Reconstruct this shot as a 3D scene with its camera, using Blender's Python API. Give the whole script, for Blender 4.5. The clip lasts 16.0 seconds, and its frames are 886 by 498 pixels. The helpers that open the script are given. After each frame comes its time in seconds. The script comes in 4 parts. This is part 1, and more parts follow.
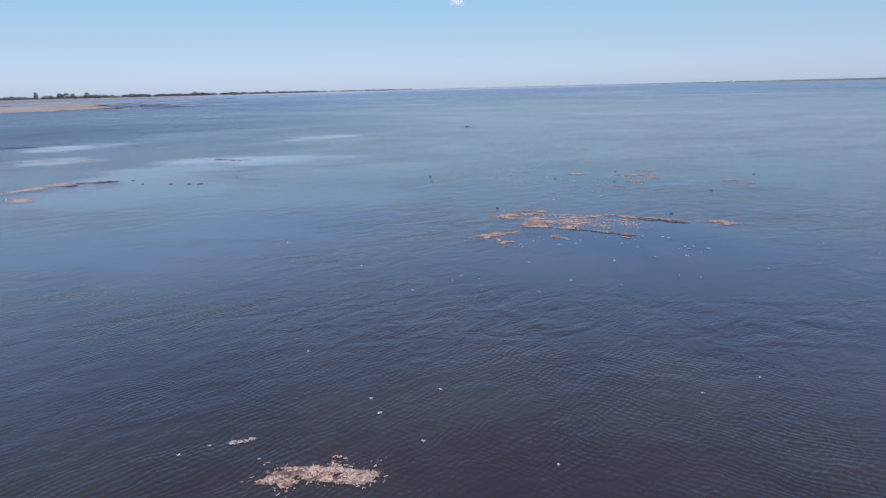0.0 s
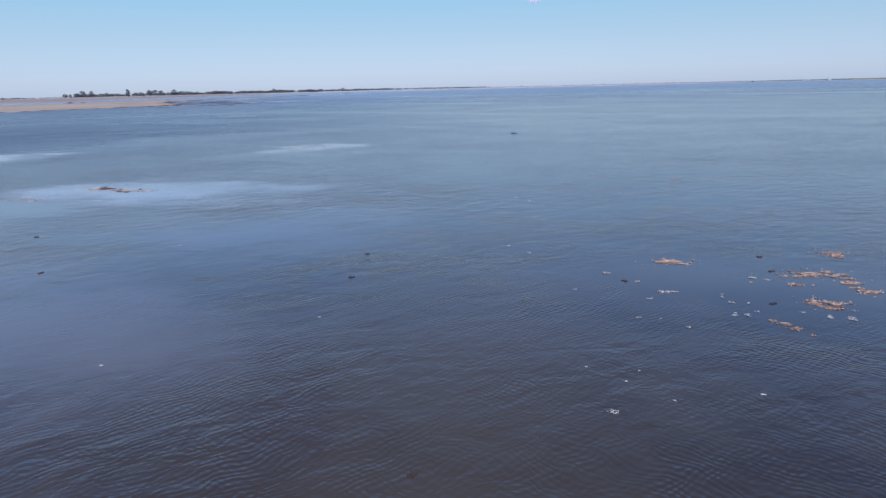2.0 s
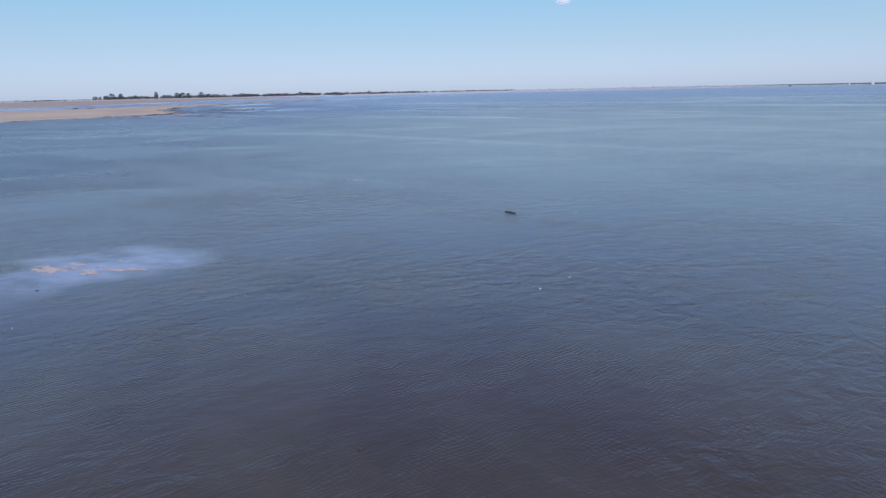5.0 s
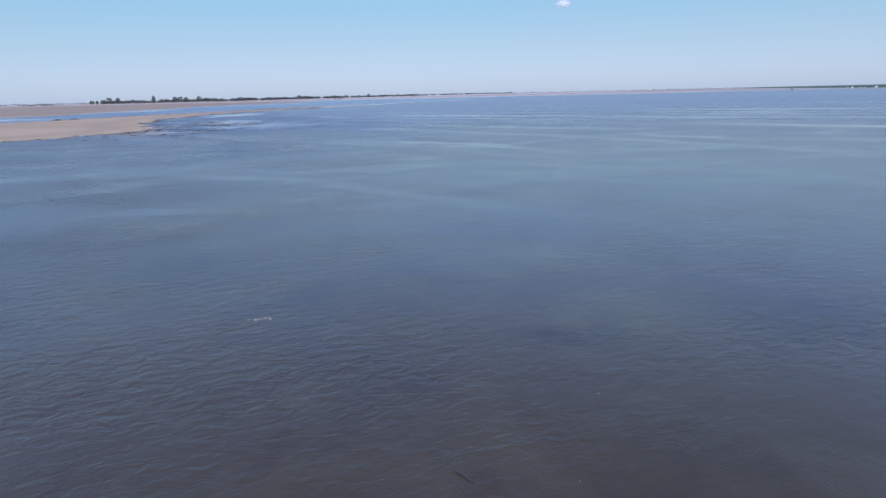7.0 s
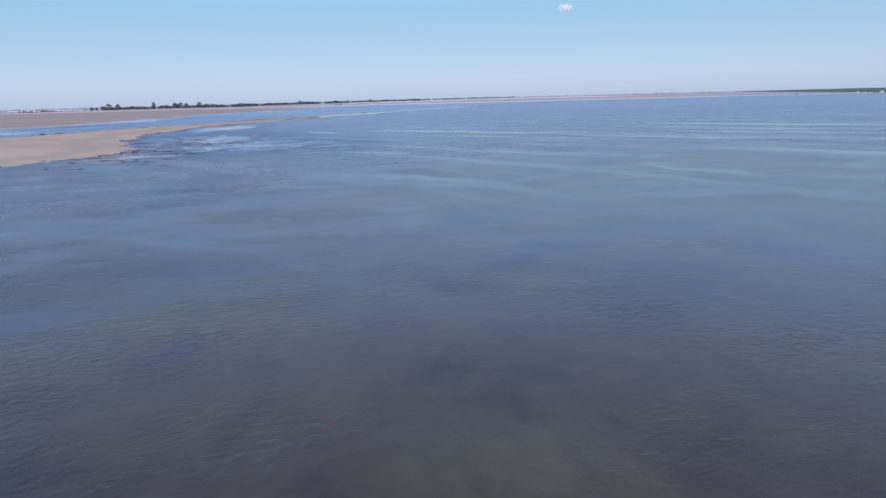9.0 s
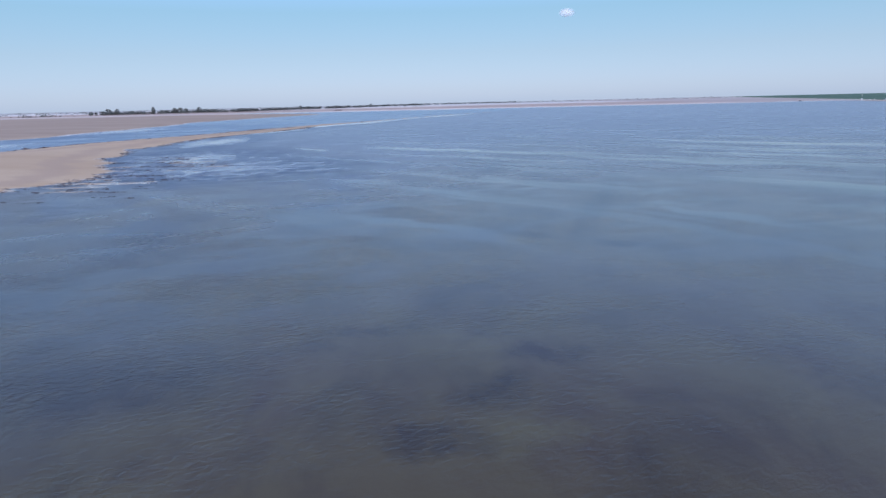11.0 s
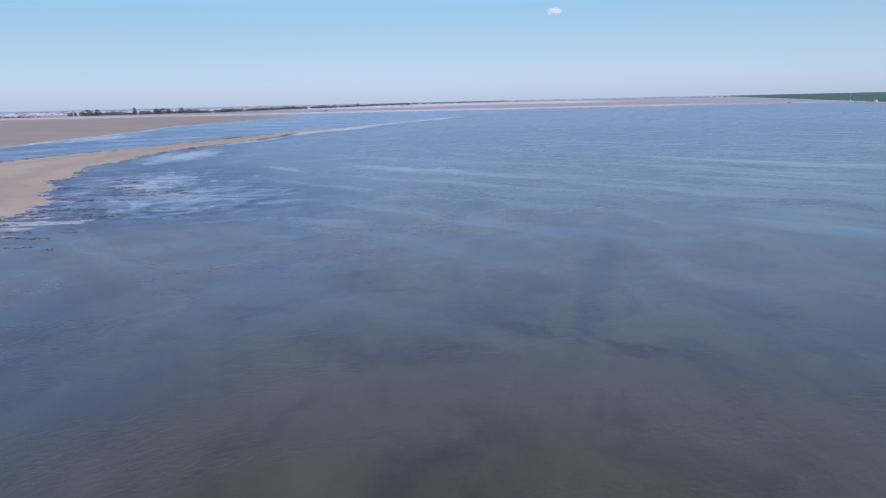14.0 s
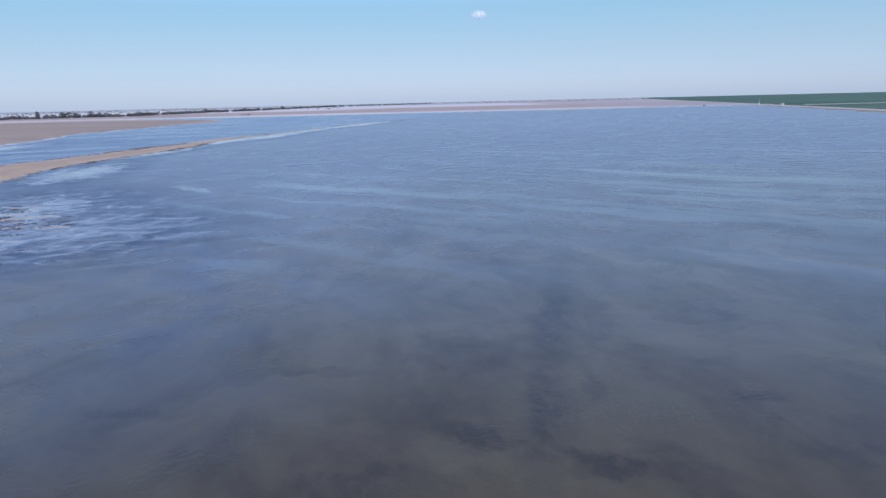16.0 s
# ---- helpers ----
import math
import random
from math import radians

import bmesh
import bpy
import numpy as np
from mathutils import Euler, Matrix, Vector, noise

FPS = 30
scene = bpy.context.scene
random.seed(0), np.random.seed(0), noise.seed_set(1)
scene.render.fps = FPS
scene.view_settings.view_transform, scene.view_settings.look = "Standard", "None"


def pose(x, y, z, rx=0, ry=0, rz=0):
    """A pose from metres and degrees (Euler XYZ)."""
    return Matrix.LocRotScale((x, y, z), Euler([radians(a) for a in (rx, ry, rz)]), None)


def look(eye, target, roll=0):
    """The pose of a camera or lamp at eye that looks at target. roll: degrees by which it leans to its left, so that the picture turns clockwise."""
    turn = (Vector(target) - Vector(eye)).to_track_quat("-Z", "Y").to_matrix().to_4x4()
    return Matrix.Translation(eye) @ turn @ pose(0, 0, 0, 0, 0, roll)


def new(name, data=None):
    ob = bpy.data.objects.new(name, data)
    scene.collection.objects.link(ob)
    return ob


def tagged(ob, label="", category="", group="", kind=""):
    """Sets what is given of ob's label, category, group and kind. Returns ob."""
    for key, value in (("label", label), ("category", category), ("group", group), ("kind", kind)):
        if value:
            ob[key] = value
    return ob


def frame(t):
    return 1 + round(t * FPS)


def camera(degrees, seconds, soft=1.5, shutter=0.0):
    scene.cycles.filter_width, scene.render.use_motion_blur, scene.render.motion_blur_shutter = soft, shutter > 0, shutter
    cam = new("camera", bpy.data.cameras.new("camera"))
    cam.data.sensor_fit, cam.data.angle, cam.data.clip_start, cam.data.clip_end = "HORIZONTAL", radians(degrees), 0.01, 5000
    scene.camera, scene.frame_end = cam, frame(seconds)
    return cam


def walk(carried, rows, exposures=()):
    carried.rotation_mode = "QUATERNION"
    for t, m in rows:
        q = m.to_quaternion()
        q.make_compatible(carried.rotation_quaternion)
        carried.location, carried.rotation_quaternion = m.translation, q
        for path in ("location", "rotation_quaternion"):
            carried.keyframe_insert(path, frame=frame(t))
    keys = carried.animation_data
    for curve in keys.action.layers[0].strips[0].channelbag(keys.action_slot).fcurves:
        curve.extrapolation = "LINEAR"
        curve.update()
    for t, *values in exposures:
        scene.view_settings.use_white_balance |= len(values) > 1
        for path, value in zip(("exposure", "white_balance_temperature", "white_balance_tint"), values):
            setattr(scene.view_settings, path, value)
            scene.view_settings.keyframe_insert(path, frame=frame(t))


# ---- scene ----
cam = camera(70.0, 16.0)
PATH = [
    (0, -2.450, -0.400, 3.999, 75.770, 1.428, -6.900),
    (0.5, -1.138, 3.497, 3.952, 75.737, 1.389, -5.554),
    (1, 0.114, 7.378, 3.881, 75.756, 1.341, -4.224),
    (1.5, 1.239, 11.208, 3.818, 75.734, 1.367, -2.003),
    (2, 2.210, 14.943, 3.719, 75.727, 1.339, -0.369),
    (2.5, 3.072, 18.839, 3.674, 75.666, 1.307, 0.506),
    (3, 3.789, 22.897, 3.708, 75.649, 1.275, 1.127),
    (3.5, 4.460, 27.110, 3.876, 75.716, 1.254, 1.647),
    (4, 5.020, 31.247, 4.196, 75.823, 1.236, 1.942),
    (6.5, 8.090, 49.114, 8.425, 76.155, 1.209, 2.101),
    (7, 8.467, 52.878, 9.549, 76.185, 1.286, 2.074),
    (7.5, 8.936, 56.631, 10.684, 76.246, 1.349, 2.112),
    (8, 9.409, 60.349, 11.823, 76.332, 1.393, 2.150),
    (8.5, 9.890, 63.970, 12.912, 76.439, 1.413, 2.220),
    (9, 10.292, 67.544, 14.025, 76.504, 1.435, 2.260),
    (11.5, 12.728, 84.144, 20.258, 76.854, 1.303, 2.433),
    (12, 12.896, 87.857, 21.344, 76.800, 1.274, 2.388),
    (12.5, 13.046, 91.609, 22.417, 76.746, 1.271, 1.945),
    (13, 13.293, 95.404, 23.460, 76.710, 1.256, 1.521),
    (13.5, 13.590, 99.198, 24.474, 76.684, 1.247, 1.472),
    (14, 13.887, 103.026, 25.477, 76.644, 1.268, 1.376),
    (14.5, 14.160, 106.937, 26.478, 76.597, 1.282, 0.732),
    (15, 14.437, 110.980, 27.490, 76.560, 1.281, -1.220),
    (15.5, 14.653, 115.074, 28.515, 76.589, 1.285, -3.776),
    (16, 14.785, 119.169, 29.543, 76.626, 1.284, -5.019),
]
walk(cam, [(t, pose(*p)) for t, *p in PATH], exposures=[(0, 0.08, 5560, 18), (16, 0.08, 5560, 18)])

# ---- sky and sun ----
SUN_EL, SUN_AZ = 50.0, 172.0
world = bpy.data.worlds.new("sky")
world.use_nodes = True
scene.world = world
sky = world.node_tree.nodes.new("ShaderNodeTexSky")
sky.sky_type, sky.sun_disc = 'NISHITA', False
sky.sun_elevation, sky.sun_rotation = radians(SUN_EL), radians(SUN_AZ)
sky.altitude, sky.air_density, sky.dust_density, sky.ozone_density = 0, 1.0, 0.5, 2.0
backdrop = world.node_tree.nodes["Background"]
backdrop.inputs[1].default_value = 0.115
# clear single-scattered sky, with the even blue that light scattered many times adds to it
even = world.node_tree.nodes.new("ShaderNodeVectorMath")
even.operation = 'MULTIPLY_ADD'
even.inputs[1].default_value, even.inputs[2].default_value = (0.42, 0.42, 0.42), (1.96, 2.70, 3.05)
world.node_tree.links.new(sky.outputs[0], even.inputs[0])
# dust whitens it near the horizon, and it deepens to a purer blue overhead
way = world.node_tree.nodes.new("ShaderNodeTexCoord")
split = world.node_tree.nodes.new("ShaderNodeSeparateXYZ")
rise = world.node_tree.nodes.new("ShaderNodeValToRGB")
# stops 0.22 and 0.36 add an unseen bright band that lifts the lake's reflections
for spot, tone in ((0.03, (0.97, 0.945, 1.0)), (0.07, (0.94, 0.925, 0.91)), (0.13, (0.855, 0.96, 0.91)), (0.22, (1.15, 1.32, 1.55)), (0.36, (1.15, 1.32, 1.62)), (0.62, (0.47, 0.52, 0.79))):
    rise.color_ramp.elements.new(spot).color = (*tone, 1)
rise.color_ramp.elements[0].color, rise.color_ramp.elements[-1].color = (0.985, 0.955, 1.03, 1), (0.42, 0.47, 0.72, 1)
hazy = world.node_tree.nodes.new("ShaderNodeVectorMath")
hazy.operation = 'MULTIPLY'
world.node_tree.links.new(way.outputs["Generated"], split.inputs[0])
world.node_tree.links.new(split.outputs[2], rise.inputs[0])
world.node_tree.links.new(even.outputs[0], hazy.inputs[0])
world.node_tree.links.new(rise.outputs[0], hazy.inputs[1])
world.node_tree.links.new(hazy.outputs[0], backdrop.inputs[0])
sun = new("sun", bpy.data.lights.new("sun", 'SUN'))
sun.data.energy, sun.data.angle, sun.data.color = 3.2, radians(0.55), (1.0, 0.95, 0.88)
sun_way = Vector((math.sin(radians(SUN_AZ)) * math.cos(radians(SUN_EL)),
                  math.cos(radians(SUN_AZ)) * math.cos(radians(SUN_EL)), math.sin(radians(SUN_EL))))
sun.matrix_world = look(sun_way * 200, (0, 0, 0))


# ---- materials ----
class Nodes:
    """A short hand for building one node material."""

    def __init__(self, name):
        self.material = bpy.data.materials.new(name)
        self.material.use_nodes = True
        self.tree = self.material.node_tree
        self.bsdf = self.tree.nodes["Principled BSDF"]

    def put(self, socket, value):
        if isinstance(value, bpy.types.NodeSocket):
            self.tree.links.new(value, socket)
        elif isinstance(value, (tuple, list)) and len(value) == 3 and socket.type == 'RGBA':
            socket.default_value = (*value, 1)
        else:
            socket.default_value = value

    def add(self, kind, out=0, props=None, **inputs):
        node = self.tree.nodes.new("ShaderNode" + kind)
        for key, value in (props or {}).items():
            if key == "operation":
                node.operation = value
            elif key == "gradient_type":
                node.gradient_type = value
        for key, value in inputs.items():
            self.put(node.inputs[int(key[1:])] if key[0] == "i" and key[1:].isdigit() else node.inputs[key], value)
        return node.outputs[out]

    def math(self, operation, a, b=0.0, c=0.0):
        return self.add("Math", props={"operation": operation}, i0=a, i1=b, i2=c)

    def place(self):
        return self.add("NewGeometry")

    def mapped(self, source, scale=(1, 1, 1), turn=0.0, shift=(0, 0, 0)):
        turned = self.add("Mapping", Vector=source, Rotation=(0, 0, radians(turn)), Location=shift)
        return self.add("VectorMath", props={"operation": 'MULTIPLY'}, i0=turned, i1=scale)

    def noise(self, source, scale, detail=3.0, rough=0.55, distortion=0.0):
        return self.add("TexNoise", Vector=source, Scale=scale, Detail=detail, Roughness=rough, Distortion=distortion)

    def step(self, value, low, high, to_low=0.0, to_high=1.0):
        return self.add("MapRange", Value=value, i1=low, i2=high, i3=to_low, i4=to_high)

    def ease(self, value, low, high, to_low=0.0, to_high=1.0):
        node = self.tree.nodes.new("ShaderNodeMapRange")
        node.interpolation_type = 'SMOOTHSTEP'
        for key, given in enumerate((value, low, high, to_low, to_high)):
            self.put(node.inputs[key], given)
        return node.outputs[0]

    def mix(self, factor, a, b):
        node = self.tree.nodes.new("ShaderNodeMix")
        node.data_type = 'RGBA'
        self.put(node.inputs[0], factor)
        self.put(node.inputs[6], a)
        self.put(node.inputs[7], b)
        return node.outputs[2]

    def bump(self, height, strength, distance, normal=None):
        if normal is None:
            return self.add("Bump", Strength=strength, Distance=distance, Height=height)
        return self.add("Bump", Strength=strength, Distance=distance, Height=height, Normal=normal)

    def done(self, colour, rough=0.8, normal=None, ior=None, metal=None):
        self.put(self.bsdf.inputs["Base Color"], colour)
        self.put(self.bsdf.inputs["Roughness"], rough)
        if normal is not None:
            self.put(self.bsdf.inputs["Normal"], normal)
        if ior is not None:
            self.put(self.bsdf.inputs["IOR"], ior)
        if metal is not None:
            self.put(self.bsdf.inputs["Metallic"], metal)
        return self.material


def ellipse(n, source, x, y, rx, ry, turn=0.0):
    """One in the middle of a soft-edged ellipse on the plan, nought outside."""
    moved = n.add("VectorMath", props={"operation": 'SUBTRACT'}, i0=source, i1=(x, y, 0))
    local = n.mapped(moved, (1 / rx, 1 / ry, 0), -turn)
    return n.add("TexGradient", out=1, props={"gradient_type": 'SPHERICAL'}, Vector=local)


def water_material():
    n = Nodes("lake_water")
    at = n.place()
    x_way, y_way = n.add("SeparateXYZ", out=0, Vector=at), n.add("SeparateXYZ", out=1, Vector=at)
    wobble = n.add("VectorMath", props={"operation": 'MULTIPLY_ADD'},
                   i0=n.add("TexNoise", out=1, Vector=at, Scale=0.5, Detail=4.0), i1=(1.6, 1.6, 0), i2=at)
    wander = n.add("VectorMath", props={"operation": 'MULTIPLY_ADD'},
                   i0=n.add("TexNoise", out=1, Vector=at, Scale=0.2, Detail=5.0, Roughness=0.6), i1=(5, 9, 0), i2=at)
    wander = n.add("VectorMath", props={"operation": 'SUBTRACT'}, i0=wander, i1=(2.5, 4.5, 0))
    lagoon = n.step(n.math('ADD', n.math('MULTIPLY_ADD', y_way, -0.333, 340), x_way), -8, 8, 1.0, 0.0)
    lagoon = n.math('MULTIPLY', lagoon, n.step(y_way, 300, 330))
    # calm water: slicks drawn out along the wind, and the lee of the shoals
    lanes = n.add("VectorMath", props={"operation": 'MULTIPLY_ADD'},
                  i0=n.add("TexNoise", out=1, Vector=at, Scale=0.02, Detail=2.0), i1=(30, 30, 0), i2=at)
    slick = n.noise(n.mapped(lanes, (0.006, 0.085, 1), 38), 1.0, 3.0, 0.55, 0.2)
    slick = n.math('MULTIPLY', n.ease(slick, 0.48, 0.72), n.step(x_way, -70, 0, 0.25, 1.0))
    slick = n.math('MULTIPLY', slick, n.step(n.noise(n.mapped(at, (0.012, 0.012, 1)), 1.0, 2.0), 0.38, 0.58, 0.15, 1.0))
    far_off = n.math('MULTIPLY', n.step(y_way, 60, 160, 0.25, 1.0), n.step(y_way, 330, 520, 1.0, 0.22))
    patch = n.step(n.noise(n.mapped(at, (0.05, 0.11, 1), -20), 1.0, 4.0, 0.6, 0.8), 0.50, 0.74)
    calm = n.math('MAXIMUM', n.math('MULTIPLY', slick, far_off), n.math('MULTIPLY', patch, 0.45))
    drift = n.add("VectorMath", props={"operation": 'MULTIPLY_ADD'},
                  i0=n.add("TexNoise", out=1, Vector=n.mapped(at, (0.6, 1.1, 1)), Scale=0.22, Detail=4.0), i1=(9, 7, 0), i2=at)
    drift = n.add("VectorMath", props={"operation": 'SUBTRACT'}, i0=drift, i1=(4.5, 3.5, 0))
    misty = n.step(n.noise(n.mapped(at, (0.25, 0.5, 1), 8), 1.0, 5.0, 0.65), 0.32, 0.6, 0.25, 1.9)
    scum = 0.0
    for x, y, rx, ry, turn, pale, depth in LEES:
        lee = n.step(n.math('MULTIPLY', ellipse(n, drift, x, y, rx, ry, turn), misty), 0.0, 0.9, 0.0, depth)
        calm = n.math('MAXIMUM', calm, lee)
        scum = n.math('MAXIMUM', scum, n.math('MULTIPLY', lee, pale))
    lane_drift = n.add("VectorMath", props={"operation": 'MULTIPLY_ADD'},
                       i0=n.add("TexNoise", out=1, Vector=at, Scale=0.035, Detail=3.0), i1=(34, 26, 0), i2=at)
    lane_drift = n.add("VectorMath", props={"operation": 'SUBTRACT'}, i0=lane_drift, i1=(17, 13, 0))
    for x, y, rx, ry, turn, depth in LANES:
        calm = n.math('MAXIMUM', calm, n.ease(ellipse(n, lane_drift, x, y, rx, ry, turn), 0.0, 0.65, 0.0, depth))
    # shallows off the point of the spit, with still patches between the ripples
    bar = n.math('MAXIMUM', ellipse(n, at, -66, 275, 60, 52, 0), ellipse(n, at, -90, 312, 52, 85, 24))
    for x, y, rx, ry, turn in SPIT_SIDES:
        bar = n.math('MAXIMUM', bar, n.math('MULTIPLY', ellipse(n, at, x, y, rx, ry, turn), 1.4))
    still = n.noise(n.mapped(at, (0.10, 0.14, 1), -20), 1.0, 7.0, 0.74, 1.1)
    still = n.step(n.math('ADD', still, n.math('MULTIPLY', bar, 0.30)), 0.62, 0.86)
    still = n.math('MULTIPLY', still, n.step(bar, 0.02, 0.2))
    # a film of still water along the far, thin part of the spit, and streaks on the lagoon
    off = n.math('ADD', n.math('MULTIPLY_ADD', y_way, -0.307, 308), x_way)
    streaky = n.noise(n.mapped(at, (0.012, 0.05, 1), -17), 1.0, 5.0, 0.65, 0.5)
    off = n.math('ADD', off, n.step(streaky, 0.3, 0.7, 16, -16))
    film = n.math('MULTIPLY', n.step(off, 0, 9, 1.0, 0.0), n.math('MULTIPLY', n.step(y_way, 540, 600), n.step(y_way, 980, 1060, 1.0, 0.0)))
    film = n.math('MULTIPLY', film, n.math('SUBTRACT', 1.0, lagoon))
    film = n.math('MAXIMUM', film, n.math('MULTIPLY', n.step(y_way, 1470, 1560), n.step(streaky, 0.35, 0.55, 0.5, 1.0)))
    still = n.math('MAXIMUM', still, film)
    still = n.math('MAXIMUM', still, n.math('MULTIPLY', lagoon, n.step(streaky, 0.50, 0.68, 0.0, 0.75)))
    calm = n.math('MAXIMUM', calm, still)
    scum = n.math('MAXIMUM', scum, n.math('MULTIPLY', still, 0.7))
    # wind ripples, about ten centimetres from crest to crest
    bent = n.add("VectorMath", props={"operation": 'MULTIPLY_ADD'},
                 i0=n.add("TexNoise", out=1, Vector=at, Scale=1.3, Detail=2.0), i1=(0.5, 0.5, 0), i2=at)
    ripple = n.add("TexWave", out=1, Vector=n.mapped(bent, (1, 1, 1), 50), Scale=3.3, Distortion=2.4, Detail=2.0, i4=1.4)
    ripple_b = n.add("TexWave", out=1, Vector=n.mapped(bent, (1, 1, 1), 130), Scale=3.5, Distortion=2.6, Detail=2.0, i4=1.5)
    # to the east the wind turns, and the crests with it
    veer = n.math('ADD', n.math('MULTIPLY_ADD', y_way, -0.22, 0.0), x_way)
    veer = n.step(n.math('ADD', veer, n.step(n.noise(at, 0.12, 2.0), 0.3, 0.7, -4.0, 4.0)), -3, 8)
    chop = n.noise(n.mapped(at, (1, 1.6, 1), -40), 2.6, 4.0, 0.6, 0.5)
    height = n.math('ADD', n.math('ADD', n.math('MULTIPLY', ripple, n.step(veer, 0.0, 1.0, 0.52, 0.34)), n.math('MULTIPLY', ripple_b, n.step(veer, 0.0, 1.0, 0.32, 0.50))),
                    n.math('MULTIPLY', chop, 0.30))
    gust = n.step(n.noise(n.mapped(at, (0.14, 0.24, 1), 10), 1.0, 4.0, 0.6), 0.34, 0.62, 0.12, 1.25)
    broken = n.step(n.noise(n.mapped(at, (1.1, 0.7, 1), 40), 1.0, 3.0, 0.6), 0.34, 0.62, 0.25, 1.1)
    rippled = n.math('SUBTRACT', 1.0, n.math('MULTIPLY', calm, 0.97))
    strength = n.math('MULTIPLY', n.math('MULTIPLY', rippled, gust), n.step(y_way, 60, 140, 1.0, 0.0))
    normal = n.bump(height, n.math('MULTIPLY', strength, broken), 0.0066)
    # the side towards the spit lies open to the wind
    windward = n.step(n.math('ADD', n.math('MULTIPLY_ADD', y_way, -0.06, 0.0), x_way), -34, 4, 1.0, 0.0)
    windward = n.math('MULTIPLY', windward, n.step(y_way, 15, 55))
    paws = n.step(n.noise(n.mapped(at, (0.045, 0.08, 1), -15), 1.0, 4.0, 0.6), 0.42, 0.60, 0.1, 1.0)
    dapple = n.noise(n.mapped(at, (1.0, 1.5, 1), -25), 1.3, 4.0, 0.6, 0.6)
    normal = n.bump(dapple, n.math('MULTIPLY', n.math('SUBTRACT', 1.0, calm), n.math('MULTIPLY', paws, n.math('MULTIPLY', n.step(windward, 0.0, 1.0, 0.8, 1.0), n.step(y_way, 200, 480, 1.0, 0.06)))), n.step(windward, 0.0, 1.0, 0.075, 0.15), normal)
    swell = n.noise(n.mapped(at, (0.5, 0.9, 1), -30), 1.0, 4.0, 0.65)
    normal = n.bump(swell, n.math('MULTIPLY', n.math('SUBTRACT', 1.0, n.math('MULTIPLY', calm, 0.95)), n.step(y_way, 180, 500, 0.6, 0.06)), 0.04, normal)
    # the bed as it shows through murky water
    mud = n.mix(n.step(n.noise(n.mapped(at, (0.085, 0.045, 1)), 1.0, 4.0, 0.6, 0.6), 0.35, 0.65), BED_BROWN, BED_OLIVE)
    mud = n.mix(n.step(n.noise(n.mapped(at, (0.26, 0.13, 1), -24), 1.0, 6.0, 0.64, 0.7), 0.40, 0.62, 0.0, 0.9), mud, BED_SILT)
    sandier = n.math('MULTIPLY', n.step(y_way, 45, 120, 0.0, 0.75), n.step(y_way, 150, 260, 1.0, 0.2))
    mud = n.mix(n.math('MULTIPLY', sandier, n.step(n.noise(n.mapped(at, (0.11, 0.055, 1), -20), 1.0, 5.0, 0.62, 0.6), 0.3, 0.62)), mud, (0.074, 0.063, 0.034))
    weed = n.step(n.noise(n.mapped(at, (0.10, 0.07, 1), 10), 1.0, 6.0, 0.64, 0.5), 0.50, 0.76, 0.0, 0.5)
    ragged = n.step(n.noise(n.mapped(at, (0.5, 0.3, 1), -15), 1.0, 5.0, 0.7, 0.4), 0.3, 0.65, 0.25, 1.5)
    for x, y, rx, ry, turn, deep in NEAR_WEED + MID_WEED + FAR_WEED:
        thin = n.math('MULTIPLY', ellipse(n, wobble if y < 60 else wander, x, y, rx, ry, turn), ragged)
        weed = n.math('MAXIMUM', weed, n.step(thin, 0.0, 0.8, 0.0, deep))
    for x, y, rx, ry, turn, deep in OLIVE:
        mud = n.mix(n.step(n.math('MULTIPLY', ellipse(n, wander, x, y, rx, ry, turn), ragged), 0.0, 0.8, 0.0, deep), mud, (0.088, 0.079, 0.043))
    # reflected sky blue put into colour, towards the spit and on the open lake
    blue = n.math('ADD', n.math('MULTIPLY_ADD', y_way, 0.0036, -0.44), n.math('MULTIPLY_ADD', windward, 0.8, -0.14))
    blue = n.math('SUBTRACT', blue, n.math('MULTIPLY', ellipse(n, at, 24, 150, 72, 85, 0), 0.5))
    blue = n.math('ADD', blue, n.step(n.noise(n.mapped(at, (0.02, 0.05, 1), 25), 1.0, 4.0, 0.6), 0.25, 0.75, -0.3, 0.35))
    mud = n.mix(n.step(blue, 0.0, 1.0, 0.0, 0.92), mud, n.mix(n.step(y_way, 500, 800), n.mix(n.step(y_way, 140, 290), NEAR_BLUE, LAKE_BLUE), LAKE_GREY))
    # silt stirred up in clouds, reflected brightness put into its paler far tone
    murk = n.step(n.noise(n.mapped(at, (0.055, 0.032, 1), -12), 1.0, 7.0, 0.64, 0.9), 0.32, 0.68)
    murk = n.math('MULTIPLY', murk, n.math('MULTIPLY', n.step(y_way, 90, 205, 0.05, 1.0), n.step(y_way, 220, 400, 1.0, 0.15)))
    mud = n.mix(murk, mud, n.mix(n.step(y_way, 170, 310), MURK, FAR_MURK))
    # reflected sky blue also put into the spit shallows and the lagoon
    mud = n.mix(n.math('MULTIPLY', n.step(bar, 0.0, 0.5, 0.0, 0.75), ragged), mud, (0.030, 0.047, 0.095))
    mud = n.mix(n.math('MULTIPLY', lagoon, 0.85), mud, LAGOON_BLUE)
    # scum, and the sky's sheen on still water, put into the colour
    mud = n.mix(scum, mud, SCUM_SHEEN)
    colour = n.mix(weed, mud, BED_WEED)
    rough = n.math('ADD', n.step(y_way, 10, 260, 0.11, 0.29), n.step(y_way, 260, 560, 0.0, 0.02))
    rough = n.math('ADD', rough, n.math('MAXIMUM', n.math('MULTIPLY', ellipse(n, at, -130, 190, 150, 330, 0), 0.16), n.math('MULTIPLY', ellipse(n, at, -270, 520, 150, 400, 0), 0.16)))
